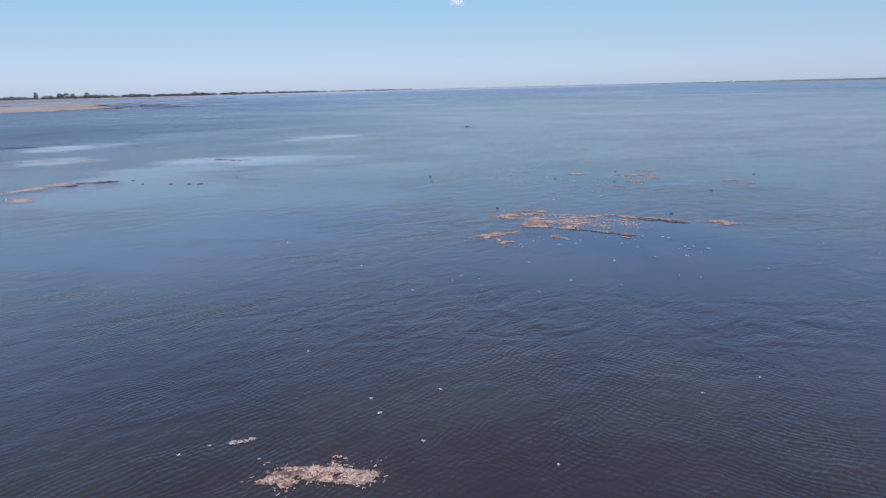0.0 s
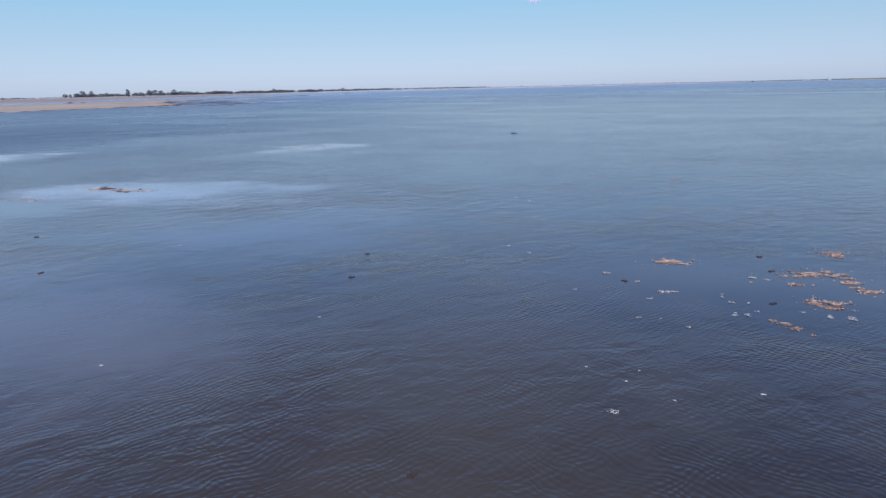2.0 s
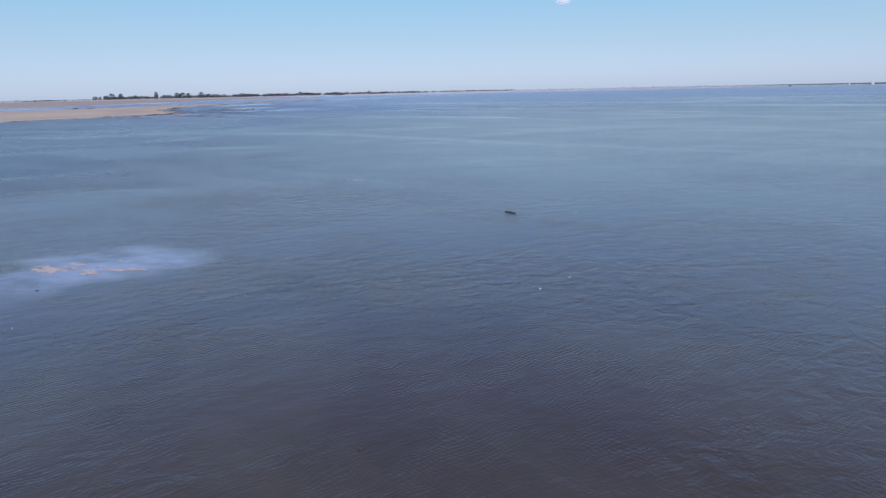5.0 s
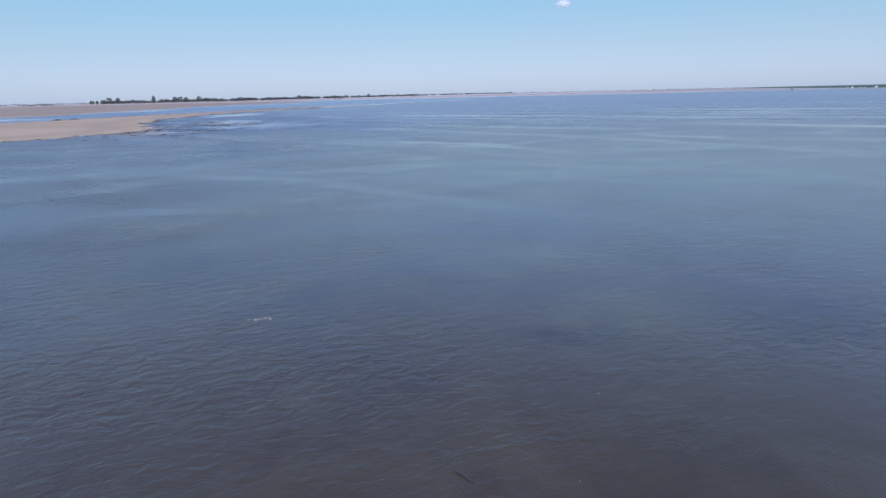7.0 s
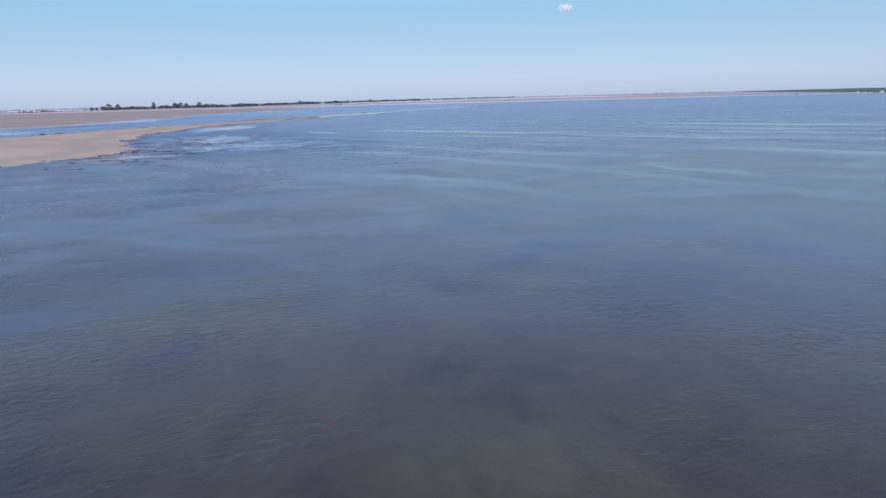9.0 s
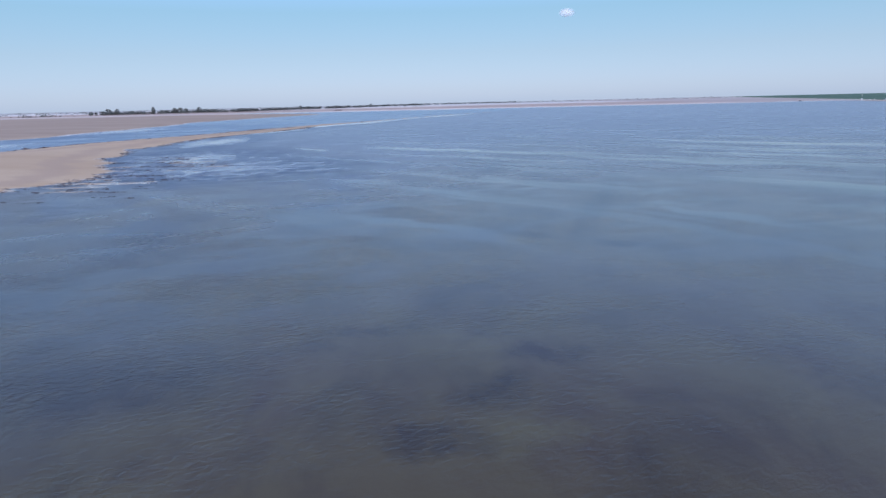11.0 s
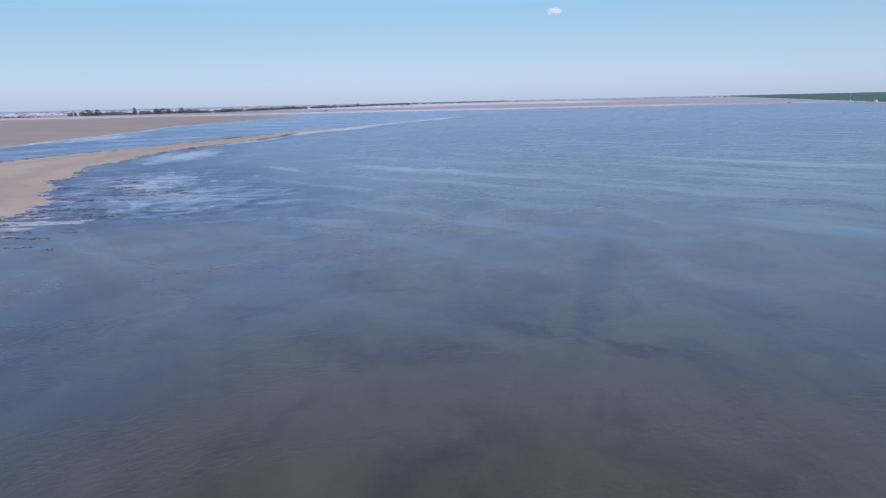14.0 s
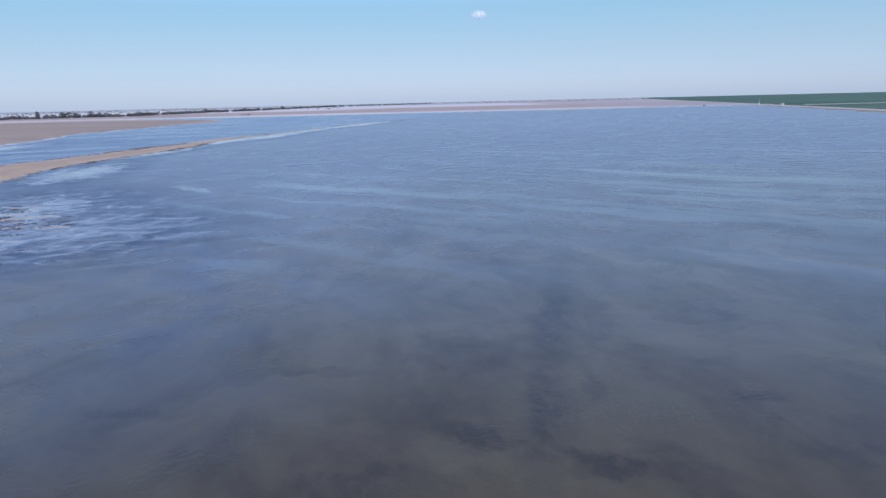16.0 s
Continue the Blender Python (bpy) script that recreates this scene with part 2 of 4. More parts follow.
    rough = n.math('ADD', rough, n.math('MULTIPLY', ellipse(n, at, -42, 75, 55, 62, 0), 0.15))
    rough = n.math('ADD', rough, n.step(bar, 0.0, 0.6, 0.0, 0.06))
    rough = n.math('MULTIPLY', rough, n.step(calm, 0.0, 1.0, 1.0, 0.3))
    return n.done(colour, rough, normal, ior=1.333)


def sand_material():
    n = Nodes("shore_sand")
    at = n.place()
    z = n.add("SeparateXYZ", out=2, Vector=at)
    broad = n.noise(n.mapped(at, (0.004, 0.03, 1), 12), 1.0, 5.0, 0.6)
    fine = n.noise(at, 1.3, 6.0, 0.65)
    colour = n.mix(n.step(broad, 0.35, 0.65), (0.375, 0.268, 0.172), (0.44, 0.33, 0.225))
    colour = n.mix(n.step(fine, 0.3, 0.75, 0.0, 0.35), colour, (0.32, 0.22, 0.155))
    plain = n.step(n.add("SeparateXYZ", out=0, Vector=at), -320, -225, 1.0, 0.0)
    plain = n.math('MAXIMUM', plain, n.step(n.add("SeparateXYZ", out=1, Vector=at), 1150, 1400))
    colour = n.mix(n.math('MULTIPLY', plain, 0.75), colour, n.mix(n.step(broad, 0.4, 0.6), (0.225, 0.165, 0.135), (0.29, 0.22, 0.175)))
    # salt flats, with distance haze put into the paler far colour
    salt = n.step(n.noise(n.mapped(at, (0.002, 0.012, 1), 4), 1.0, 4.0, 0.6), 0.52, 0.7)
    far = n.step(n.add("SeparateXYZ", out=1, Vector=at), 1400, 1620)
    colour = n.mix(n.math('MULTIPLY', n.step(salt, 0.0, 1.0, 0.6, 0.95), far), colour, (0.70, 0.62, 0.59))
    x_way, y_way = n.add("SeparateXYZ", out=0, Vector=at), n.add("SeparateXYZ", out=1, Vector=at)
    inner = n.math('MAXIMUM', n.step(y_way, 2100, 2250, 1.0, 0.0), n.math('MULTIPLY', n.step(x_way, -250, 50), n.step(y_way, 2250, 2650, 1.0, 0.0)))
    strip = n.math('MULTIPLY', n.step(y_way, 1630, 1690), inner)
    colour = n.mix(n.math('MULTIPLY', strip, n.step(broad, 0.3, 0.6, 0.6, 0.95)), colour, (0.30, 0.222, 0.185))
    # haze put into the colour: the plain pales again past 2250 m
    far_haze = n.math('MULTIPLY', n.step(y_way, 2250, 2500), n.math('SUBTRACT', 1.0, inner))
    colour = n.mix(n.math('MULTIPLY', far_haze, 0.8), colour, n.mix(n.step(y_way, 3000, 3500), (0.52, 0.50, 0.49), (0.30, 0.31, 0.30)))
    # tide lines: bands of damp and dry sand that follow the height of the spit
    tide = n.math('ADD', n.math('MULTIPLY', z, 3.2), n.noise(n.mapped(at, (0.02, 0.07, 1), 20), 1.0, 4.0, 0.6))
    near_spit = n.math('MULTIPLY', n.step(x_way, -260, -235), n.step(y_way, 700, 900, 1.0, 0.0))
    band = n.math('MULTIPLY', n.math('SINE', n.math('MULTIPLY', tide, 5.5)), 0.5)
    colour = n.mix(n.math('MULTIPLY', n.step(band, -0.1, 0.4, 0.0, 0.5), near_spit), colour, (0.30, 0.215, 0.165))
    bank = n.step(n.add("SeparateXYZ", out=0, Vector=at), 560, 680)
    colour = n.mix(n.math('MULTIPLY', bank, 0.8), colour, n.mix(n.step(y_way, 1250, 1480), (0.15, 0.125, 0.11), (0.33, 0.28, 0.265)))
    crust = n.math('MULTIPLY', n.step(n.add("SeparateXYZ", out=0, Vector=at), -290, -235, 1.0, 0.0), n.step(n.math('ADD', z, n.math('MULTIPLY', n.math('SUBTRACT', broad, 0.5), 0.5)), 0.03, 0.13, 1.0, 0.0))
    colour = n.mix(n.math('MULTIPLY', crust, 0.9), colour, (0.62, 0.60, 0.60))
    wet = n.step(n.math('ADD', z, n.math('MULTIPLY', n.math('SUBTRACT', fine, 0.5), 0.06)), 0.0, 0.055, 1.0, 0.0)
    colour = n.mix(n.math('MULTIPLY', wet, 0.55), colour, (0.32, 0.27, 0.245))
    rough = n.step(wet, 0.0, 1.0, 0.92, 0.14)
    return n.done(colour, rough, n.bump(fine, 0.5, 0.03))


def field_material():
    n = Nodes("crop_green")
    at = n.place()
    rows = n.noise(n.mapped(at, (0.0012, 0.022, 1), -22), 1.0, 4.0, 0.6)
    fine = n.noise(at, 0.35, 5.0, 0.7)
    colour = n.mix(n.step(rows, 0.35, 0.65), (0.030, 0.068, 0.042), (0.088, 0.150, 0.088))
    colour = n.mix(n.step(fine, 0.3, 0.8, 0.0, 0.5), colour, (0.024, 0.054, 0.030))
    return n.done(colour, 0.9, n.bump(fine, 0.7, 0.4))


def mottled(name, a, b, scale, rough=0.85, bump=0.4, depth=0.01, island=0.0, c=None):
    """Two earthy tones in patches, with grain; island varies the loose pieces of one mesh."""
    n = Nodes(name)
    at = n.place()
    big = n.noise(at, scale, 4.0, 0.6)
    grain = n.noise(at, scale * 9, 3.0, 0.6)
    colour = n.mix(n.step(big, 0.35, 0.65), a, b)
    if island:
        chance = n.add("NewGeometry", out=8)
        colour = n.mix(n.step(chance, 0.0, 1.0, 0.0, island), colour, c or b)
    colour = n.mix(n.step(grain, 0.35, 0.75, 0.0, 0.3), colour, tuple(v * 0.7 for v in a))
    return n.done(colour, rough, n.bump(grain, bump, depth))


# calm water round shoals and litter: x, y, half widths, turn, paleness, strength
SPIT_SIDES = ((-126, 425, 30, 75, 6), (-132, 545, 26, 85, -10), (-88, 700, 24, 120, -17), (-12, 945, 26, 200, -20), (-262, 420, 60, 60, 0), (-280, 620, 40, 120, 0))
LEES = ((-9.2, 39.7, 7.5, 4.0, -4, 0.9, 1), (-13.5, 33.5, 4.5, 5.0, -12, 0.4, 0.9), (-26.6, 55.7, 5.0, 5.0, -10, 0.55, 0.9), (-22.5, 43.9, 4.0, 3.0, -10, 0.45, 0.9), (-6.2, 58.4, 3.2, 4.6, -15, 0.65, 1),
        (-5.5, 25.1, 5.5, 5.4, -10, 0.2, 0.8), (-12.5, 27.7, 5.0, 5.2, -10, 0.3, 1), (4.6, 17.1, 4.4, 2.2, -32, 0.0, 1), (4.5, 13.4, 7.0, 4.0, 0, 0.0, 0.9), (-3.0, 32, 6.5, 4.5, -10, 0.15, 0.8), (-8, 18.5, 8, 6, -10, 0.08, 0.9), (8.0, 25.7, 5.0, 2.8, -12, 0.0, 0.95))
# long calm lanes down the wind: x, y, half widths, turn, strength
LANES = ((8, 331, 75, 6, -39, 0.8), (76, 274, 60, 6, -34, 0.6), (108, 291, 42, 6, -34, 0.7), (-4, 337, 40, 4, -36, 0.6), (9, 174, 32, 4, -45, 0.6), (52, 185, 20, 4, -50, 0.5),
         (-56, 353, 22, 5, -28, 0.7), (30, 228, 26, 4, -45, 0.45), (60, 300, 90, 5, -36, 0.5), (128, 246, 60, 6, -38, 0.5), (-16, 236, 18, 4, -50, 0.5))
# dark weed on the bed
FAR_WEED = ((28.6, 174, 3.2, 14, -16, 0.5), (37, 202, 3.8, 32, -17, 0.42), (45, 228, 3.8, 36, -16, 0.25), (33, 164.5, 10, 2.6, -22, 0.55), (22, 171, 7, 2.8, -20, 0.5),
        (4.5, 186, 10, 1.8, -4, 0.35), (-12, 179, 7, 2.2, -6, 0.4), (49.4, 174.5, 5, 2.6, 0, 0.4), (51.5, 163, 6, 2.6, -8, 0.4), (21.6, 192, 5, 1.4, 0, 0.35), (10.7, 164, 9, 4, 0, 0.4))
NEAR_WEED = ((5.2, 15.6, 5.2, 3.4, -22, 1.0), (6.5, 12.5, 9.0, 6.0, 0, 0.6), (1.0, 5.0, 6.0, 5.0, 0, 0.4), (9.5, 21.0, 7.0, 7.0, 0, 0.6), (-5, 9, 6, 7, 0, 0.4), (-1, 29, 5.5, 5, 0, 0.45), (-2.5, 21, 4.5, 5, 0, 0.4), (9, 30, 6, 5, 0, 0.4), (8.6, 25.5, 4.6, 2.6, -10, 0.7))
MID_WEED = ((0.3, 82.3, 4.6, 2.2, 55, 0.35), (22, 80, 6, 5, 0, 0.4), (12, 77, 4, 2, 10, 0.4), (9.2, 99, 3.4, 2.6, 20, 0.45), (-8, 88, 6, 5, 0, 0.45),
        (17.7, 127, 5, 3, 10, 0.4), (13.8, 120.6, 4, 3, 30, 0.55), (4.2, 131.4, 8, 2.6, 5, 0.35), (-14.5, 120.5, 14, 8, 10, 0.5), (9.7, 114, 5, 2.4, 0, 0.5))
# paler olive silt between the weed
OLIVE = ((11, 90, 8, 4.5, 5, 0.7), (15.8, 115, 5, 3, 0, 0.6), (21.8, 165.5, 9, 2.6, -15, 0.6), (12.8, 130, 6, 4, 0, 0.5), (16, 80, 7, 4, 0, 0.5), (-8, 106, 9, 5, 0, 0.4))
# lake and lagoon tones, blued and paled to carry the reflected sky
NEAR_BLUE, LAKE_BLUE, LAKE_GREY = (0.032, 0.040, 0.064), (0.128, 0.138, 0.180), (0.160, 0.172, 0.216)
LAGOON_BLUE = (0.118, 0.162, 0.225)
SCUM_SHEEN = (0.30, 0.29, 0.33)
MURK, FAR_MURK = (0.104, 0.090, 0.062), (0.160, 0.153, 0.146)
BED_BROWN, BED_OLIVE, BED_SILT, BED_WEED = (0.046, 0.031, 0.028), (0.051, 0.040, 0.027), (0.062, 0.050, 0.037), (0.014, 0.010, 0.015)

WATER, SAND, FIELD = water_material(), sand_material(), field_material()
TRACK = mottled("dry_track", (0.42, 0.35, 0.29), (0.52, 0.45, 0.38), 0.05, bump=0.2)
STRAW = mottled("dead_straw", (0.70, 0.46, 0.31), (0.80, 0.60, 0.45), 3.0, 0.8, 0.3, 0.004, 0.9, (0.14, 0.072, 0.052))
PALE_STRAW = mottled("bleached_straw", (0.50, 0.44, 0.38), (0.60, 0.56, 0.52), 5.0, 0.7, 0.3, 0.003, 0.6, (0.30, 0.24, 0.20))
MATTED = mottled("matted_litter", (0.10, 0.052, 0.038), (0.42, 0.27, 0.18), 24.0, 0.9, 0.9, 0.012)
MUD = mottled("wet_black_mud", (0.028, 0.018, 0.018), (0.075, 0.043, 0.034), 9.0, 0.75, 0.8, 0.02)
SILT = mottled("wet_tan_silt", (0.36, 0.26, 0.20), (0.48, 0.38, 0.31), 3.0, 0.45, 0.5, 0.006)
WRACK = mottled("dark_shore_weed", (0.030, 0.020, 0.022), (0.070, 0.045, 0.042), 1.5, 0.75, 0.8, 0.05)
FEATHER = mottled("white_feather", (0.50, 0.48, 0.45), (0.62, 0.60, 0.57), 20.0, 0.6, 0.2, 0.002)
BARK = mottled("bark", (0.10, 0.075, 0.055), (0.16, 0.12, 0.09), 1.0, 0.9, 0.8, 0.05)
# haze over the far trees put into the leaf colour
LEAF = mottled("hazed_leaves", (0.10, 0.110, 0.10), (0.125, 0.135, 0.12), 0.25, 0.8, 0.5, 0.2, 0.6, (0.13, 0.13, 0.115))
SCRUB = mottled("dry_scrub", (0.16, 0.17, 0.16), (0.22, 0.22, 0.20), 0.02, 0.9, 0.3, 0.2)
WALL = mottled("limewash", (0.72, 0.70, 0.66), (0.80, 0.79, 0.76), 0.3)
ROOF = mottled("grey_roofing", (0.34, 0.30, 0.29), (0.44, 0.38, 0.36), 0.4)
GLASS = mottled("dark_pane", (0.03, 0.035, 0.04), (0.05, 0.055, 0.06), 1.0, 0.15, 0.0)
HULL = mottled("tarred_hull", (0.03, 0.03, 0.035), (0.06, 0.055, 0.055), 0.8, 0.6)


# ---- helpers for meshes ----
def mesh_from(name, verts, faces, material, smooth=False):
    me = bpy.data.meshes.new(name)
    me.from_pydata([tuple(map(float, v)) for v in verts], [], [tuple(map(int, q)) for q in faces])
    me.materials.append(material)
    if smooth:
        me.polygons.foreach_set("use_smooth", [True] * len(me.polygons))
    me.update()
    return me


def part(name, me, parent, label=""):
    ob = new(name, me)
    ob.parent = parent
    return tagged(ob, label)


class Soup:
    """Gathers loose pieces into one mesh."""

    def __init__(self):
        self.verts, self.faces = [], []

    def piece(self, verts, faces):
        base = len(self.verts)
        self.verts.extend(verts)
        self.faces.extend(tuple(base + i for i in q) for q in faces)

    def box(self, m, sx, sy, sz):
        self.piece([m @ Vector((x * sx / 2, y * sy / 2, z * sz / 2)) for x in (-1, 1) for y in (-1, 1) for z in (-1, 1)],
                   [(0, 1, 3, 2), (4, 6, 7, 5), (0, 4, 5, 1), (2, 3, 7, 6), (0, 2, 6, 4), (1, 5, 7, 3)])

    def chip(self, rng, x, y, z, length, width, tilt=0.25, heading=None):
        """A bent, flattened stalk or flake that tapers to one end."""
        heading = rng.uniform(0, 6.283) if heading is None else heading
        m = Matrix.Translation((x, y, z)) @ Euler((rng.uniform(-tilt, tilt), rng.uniform(-tilt, tilt), heading)).to_matrix().to_4x4()
        bend, t = rng.uniform(-0.3, 0.3) * length, width * rng.uniform(0.35, 0.7)
        rings = ((-0.5, 0.5, 0.0), (0.05, 1.0, bend * 0.5), (0.5, 0.35, bend))
        verts = []
        for along, wide, off in rings:
            w = width * wide / 2
            verts += [m @ Vector((along * length, off - w, 0)), m @ Vector((along * length, off, t)), m @ Vector((along * length, off + w, 0))]
        self.piece(verts, [(0, 3, 4, 1), (1, 4, 5, 2), (3, 6, 7, 4), (4, 7, 8, 5), (0, 1, 2), (6, 8, 7), (0, 2, 5, 3), (3, 5, 8, 6)])

    def lump(self, rng, centre, rx, ry, rz, ragged=0.25):
        """A small uneven clump."""
        t = (1 + 5 ** 0.5) / 2
        base = [(-1, t, 0), (1, t, 0), (-1, -t, 0), (1, -t, 0), (0, -1, t), (0, 1, t), (0, -1, -t), (0, 1, -t), (t, 0, -1), (t, 0, 1), (-t, 0, -1), (-t, 0, 1)]
        turn = Euler((rng.uniform(0, 6), rng.uniform(0, 6), rng.uniform(0, 6))).to_matrix()
        verts = []
        for v in base:
            d = (turn @ Vector(v).normalized()) * (1 + rng.uniform(-ragged, ragged))
            verts.append(Vector(centre) + Vector((d.x * rx, d.y * ry, d.z * rz)))
        self.piece(verts, [(0, 11, 5), (0, 5, 1), (0, 1, 7), (0, 7, 10), (0, 10, 11), (1, 5, 9), (5, 11, 4), (11, 10, 2), (10, 7, 6), (7, 1, 8),
                           (3, 9, 4), (3, 4, 2), (3, 2, 6), (3, 6, 8), (3, 8, 9), (4, 9, 5), (2, 4, 11), (6, 2, 10), (8, 6, 7), (9, 8, 1)])

    def limb(self, a, b, ra, rb, sides=6):
        a, b = Vector(a), Vector(b)
        q = (b - a).to_track_quat('Z', 'Y')
        verts = []
        for p, r in ((a, ra), (b, rb)):
            for k in range(sides):
                verts.append(p + q @ Vector((r * math.cos(k * 6.2832 / sides), r * math.sin(k * 6.2832 / sides), 0)))
        faces = [(k, (k + 1) % sides, sides + (k + 1) % sides, sides + k) for k in range(sides)]
        self.piece(verts, faces + [tuple(range(sides))[::-1], tuple(range(sides, 2 * sides))])

    def mesh(self, name, material, smooth=False):
        return mesh_from(name, self.verts, self.faces, material, smooth)


def value_noise(x, y, seed):
    """Smooth noise on the plan, from -1 to 1."""
    xi, yi = np.floor(x).astype(np.int64), np.floor(y).astype(np.int64)
    fx, fy = x - xi, y - yi
    fx, fy = fx * fx * (3 - 2 * fx), fy * fy * (3 - 2 * fy)

    def corner(a, b):
        h = (a * 374761393 + b * 668265263 + seed * 974711) & 0x7FFFFFFF
        h = ((h ^ (h >> 13)) * 1274126177) & 0x7FFFFFFF
        return (h ^ (h >> 16)) % 10007 / 5003.5 - 1

    top = corner(xi, yi) * (1 - fx) + corner(xi + 1, yi) * fx
    low = corner(xi, yi + 1) * (1 - fx) + corner(xi + 1, yi + 1) * fx
    return top * (1 - fy) + low * fy


def fractal(x, y, seed, octaves=4):
    total, size = 0, 1.0
    for k in range(octaves):
        total = total + size * value_noise(x * 2 ** k + 17 * k, y * 2 ** k - 9 * k, seed + k)
        size *= 0.55
    return total


# ---- the land ----
# the open water with its lagoon, and the sand spit that parts them, as outlines on the plan
OPEN_WATER = [(-900, -800), (900, -900), (700, -200), (600, 300), (595, 700), (633, 872), (688, 1013), (778, 1285), (814, 1436),
              (826, 1560), (734, 1580), (661, 1557), (396, 1560), (145, 1605), (-90, 1585), (-211, 1565), (-330, 1600), (-470, 1655),
              (-600, 1640), (-480, 1500), (-330, 1390), (-255, 1250), (-285, 1170), (-305, 1030)]
LAGOON_SHORE = [(-330, 860), (-308, 760), (-300, 632), (-303, 590), (-290, 540), (-296, 503), (-330, 470), (-420, 400), (-600, 330), (-900, 200)]
SPIT_LAKE = [(-180, 60), (-125, 120), (-118, 170), (-112, 205), (-103, 226), (-94, 246), (-93, 257), (-99, 275), (-119, 306), (-129, 324), (-135, 349), (-148, 379), (-144, 395),
             (-150, 435), (-147, 485), (-133, 543), (-125, 588), (-124, 640), (-90, 750), (-29, 946), (54, 1121)]
SPIT_LAGOON = [(50, 1122), (-36, 950), (-99, 748), (-131, 690), (-144, 628), (-167, 556), (-180, 510), (-197, 470), (-208, 430), (-213, 388),
               (-240, 340), (-330, 260), (-600, 180), (-800, 60), (-400, -100)]


def inside_by(x, y, outline):
    """Metres inside (+) or outside (-) an outline."""
    best, within = np.full(x.shape, 1e9), np.zeros(x.shape, bool)
    for (ax, ay), (bx, by) in zip(outline, outline[1:] + outline[:1]):
        dx, dy = bx - ax, by - ay
        t = np.clip(((x - ax) * dx + (y - ay) * dy) / (dx * dx + dy * dy), 0, 1)
        best = np.minimum(best, np.hypot(x - ax - t * dx, y - ay - t * dy))
        if dy:
            within ^= ((ay > y) != (by > y)) & (x < ax + (y - ay) * dx / dy)
    return np.where(within, best, -best)


def land_height(x, y):
    spit = inside_by(x, y, SPIT_LAKE + SPIT_LAGOON)
    rest = -inside_by(x, y, OPEN_WATER + LAGOON_SHORE)
    sd = np.maximum(spit, rest)
    sd = sd + (2.6 * fractal(x / 18, y / 6, 5) + 1.6 * fractal(x / 6, y / 3, 8)) * np.exp(-(sd / 25) ** 2)
    high = np.where(spit > rest, 0.42, 0.9)
    z = np.where(sd > 0, high * (1 - np.exp(-np.maximum(sd, 0) / 22)) + 0.004 * np.maximum(sd, 0).clip(0, 60), -0.7 * (1 - np.exp(np.minimum(sd, 0) / 30)))
    z = z + 0.05 * fractal(x / 7, y / 2.2, 11) * np.exp(-(sd / 14) ** 2)
    # wet flats off the point of the spit, hardly awash
    flat = np.exp(-(((x + 80) / 42) ** 2 + ((y - 288 + 0.9 * (x + 80)) / 46) ** 2) ** 1.5)
    flat = np.maximum(flat, np.exp(-(((x + 84) / 22) ** 2 + ((y - 244) / 20) ** 2) ** 1.5))
    flat = np.maximum(flat, 0.9 * np.exp(-((sd + 6) / 9) ** 2) * np.clip((y - 500) / 60, 0, 1) * (y < 800))
    # low tongues of sand off the corner of the spit
    for tx, ty, length, width in ((-84, 226.5, 9, 0.9), (-90, 234, 7, 0.8), (-88, 243, 9, 1.0), (-92, 252, 8, 0.8), (-97, 262, 8, 0.9), (-100, 274, 9, 1.1), (-104, 287, 8, 1.0)):
        tongue = ((x - tx) / length) ** 2 + ((y - ty - 0.06 * (x - tx) + 0.7 * np.sin(x * 0.9 + ty)) / width) ** 2
        z = np.maximum(z, 0.07 * (1 - tongue) * (tongue < 3) - 0.3 * (tongue >= 3))
    awash = -0.018 + 0.05 * fractal(x / 9, y / 3.6, 31, 5) - 0.012 * np.clip((x + 80) / 40, -1, 2)
    z = np.where(sd < 3, np.maximum(z, awash - 0.16 * (1 - flat)), z)
    return z


def spread(start, stop, fine_a, fine_b, step, growth):
    """Lines of a grid, even between fine_a and fine_b and wider beyond."""
    rows, s, v = list(np.arange(fine_a, fine_b + step / 2, step)), step, fine_b
    while v < stop:
        s = min(s * growth, 150)
        v += s
        rows.append(v)
    s, v = step, fine_a
    while v > start:
        s = min(s * growth, 150)
        v -= s
        rows.insert(0, v)
    return np.array(rows)


def build_ground():
    xs, ys = spread(-5000, 5000, -225, -30, 1.1, 1.06), spread(-900, 5050, 165, 560, 1.2, 1.05)
    gx, gy = np.meshgrid(xs, ys)
    gz = land_height(gx, gy)
    verts = np.stack([gx.ravel(), gy.ravel(), gz.ravel()], 1)
    w, h = len(xs), len(ys)
    i = (np.arange(h - 1)[:, None] * w + np.arange(w - 1)[None, :]).ravel()
    quads = np.stack([i, i + 1, i + w + 1, i + w], 1)
    me = bpy.data.meshes.new("ground")
    me.from_pydata(verts.tolist(), [], quads.tolist())
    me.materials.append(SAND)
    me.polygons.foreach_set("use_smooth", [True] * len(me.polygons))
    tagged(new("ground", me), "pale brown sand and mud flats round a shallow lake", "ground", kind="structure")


def build_water():
    xs, ys = np.linspace(-1000, 950, 14), np.linspace(-880, 1700, 18)
    verts = [(x, y, 0.0) for y in ys for x in xs]
    w = len(xs)
    faces = [(j * w + i, j * w + i + 1, (j + 1) * w + i + 1, (j + 1) * w + i) for j in range(len(ys) - 1) for i in range(w - 1)]
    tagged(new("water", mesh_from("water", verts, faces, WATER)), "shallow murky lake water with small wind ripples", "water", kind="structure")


build_ground()
build_water()


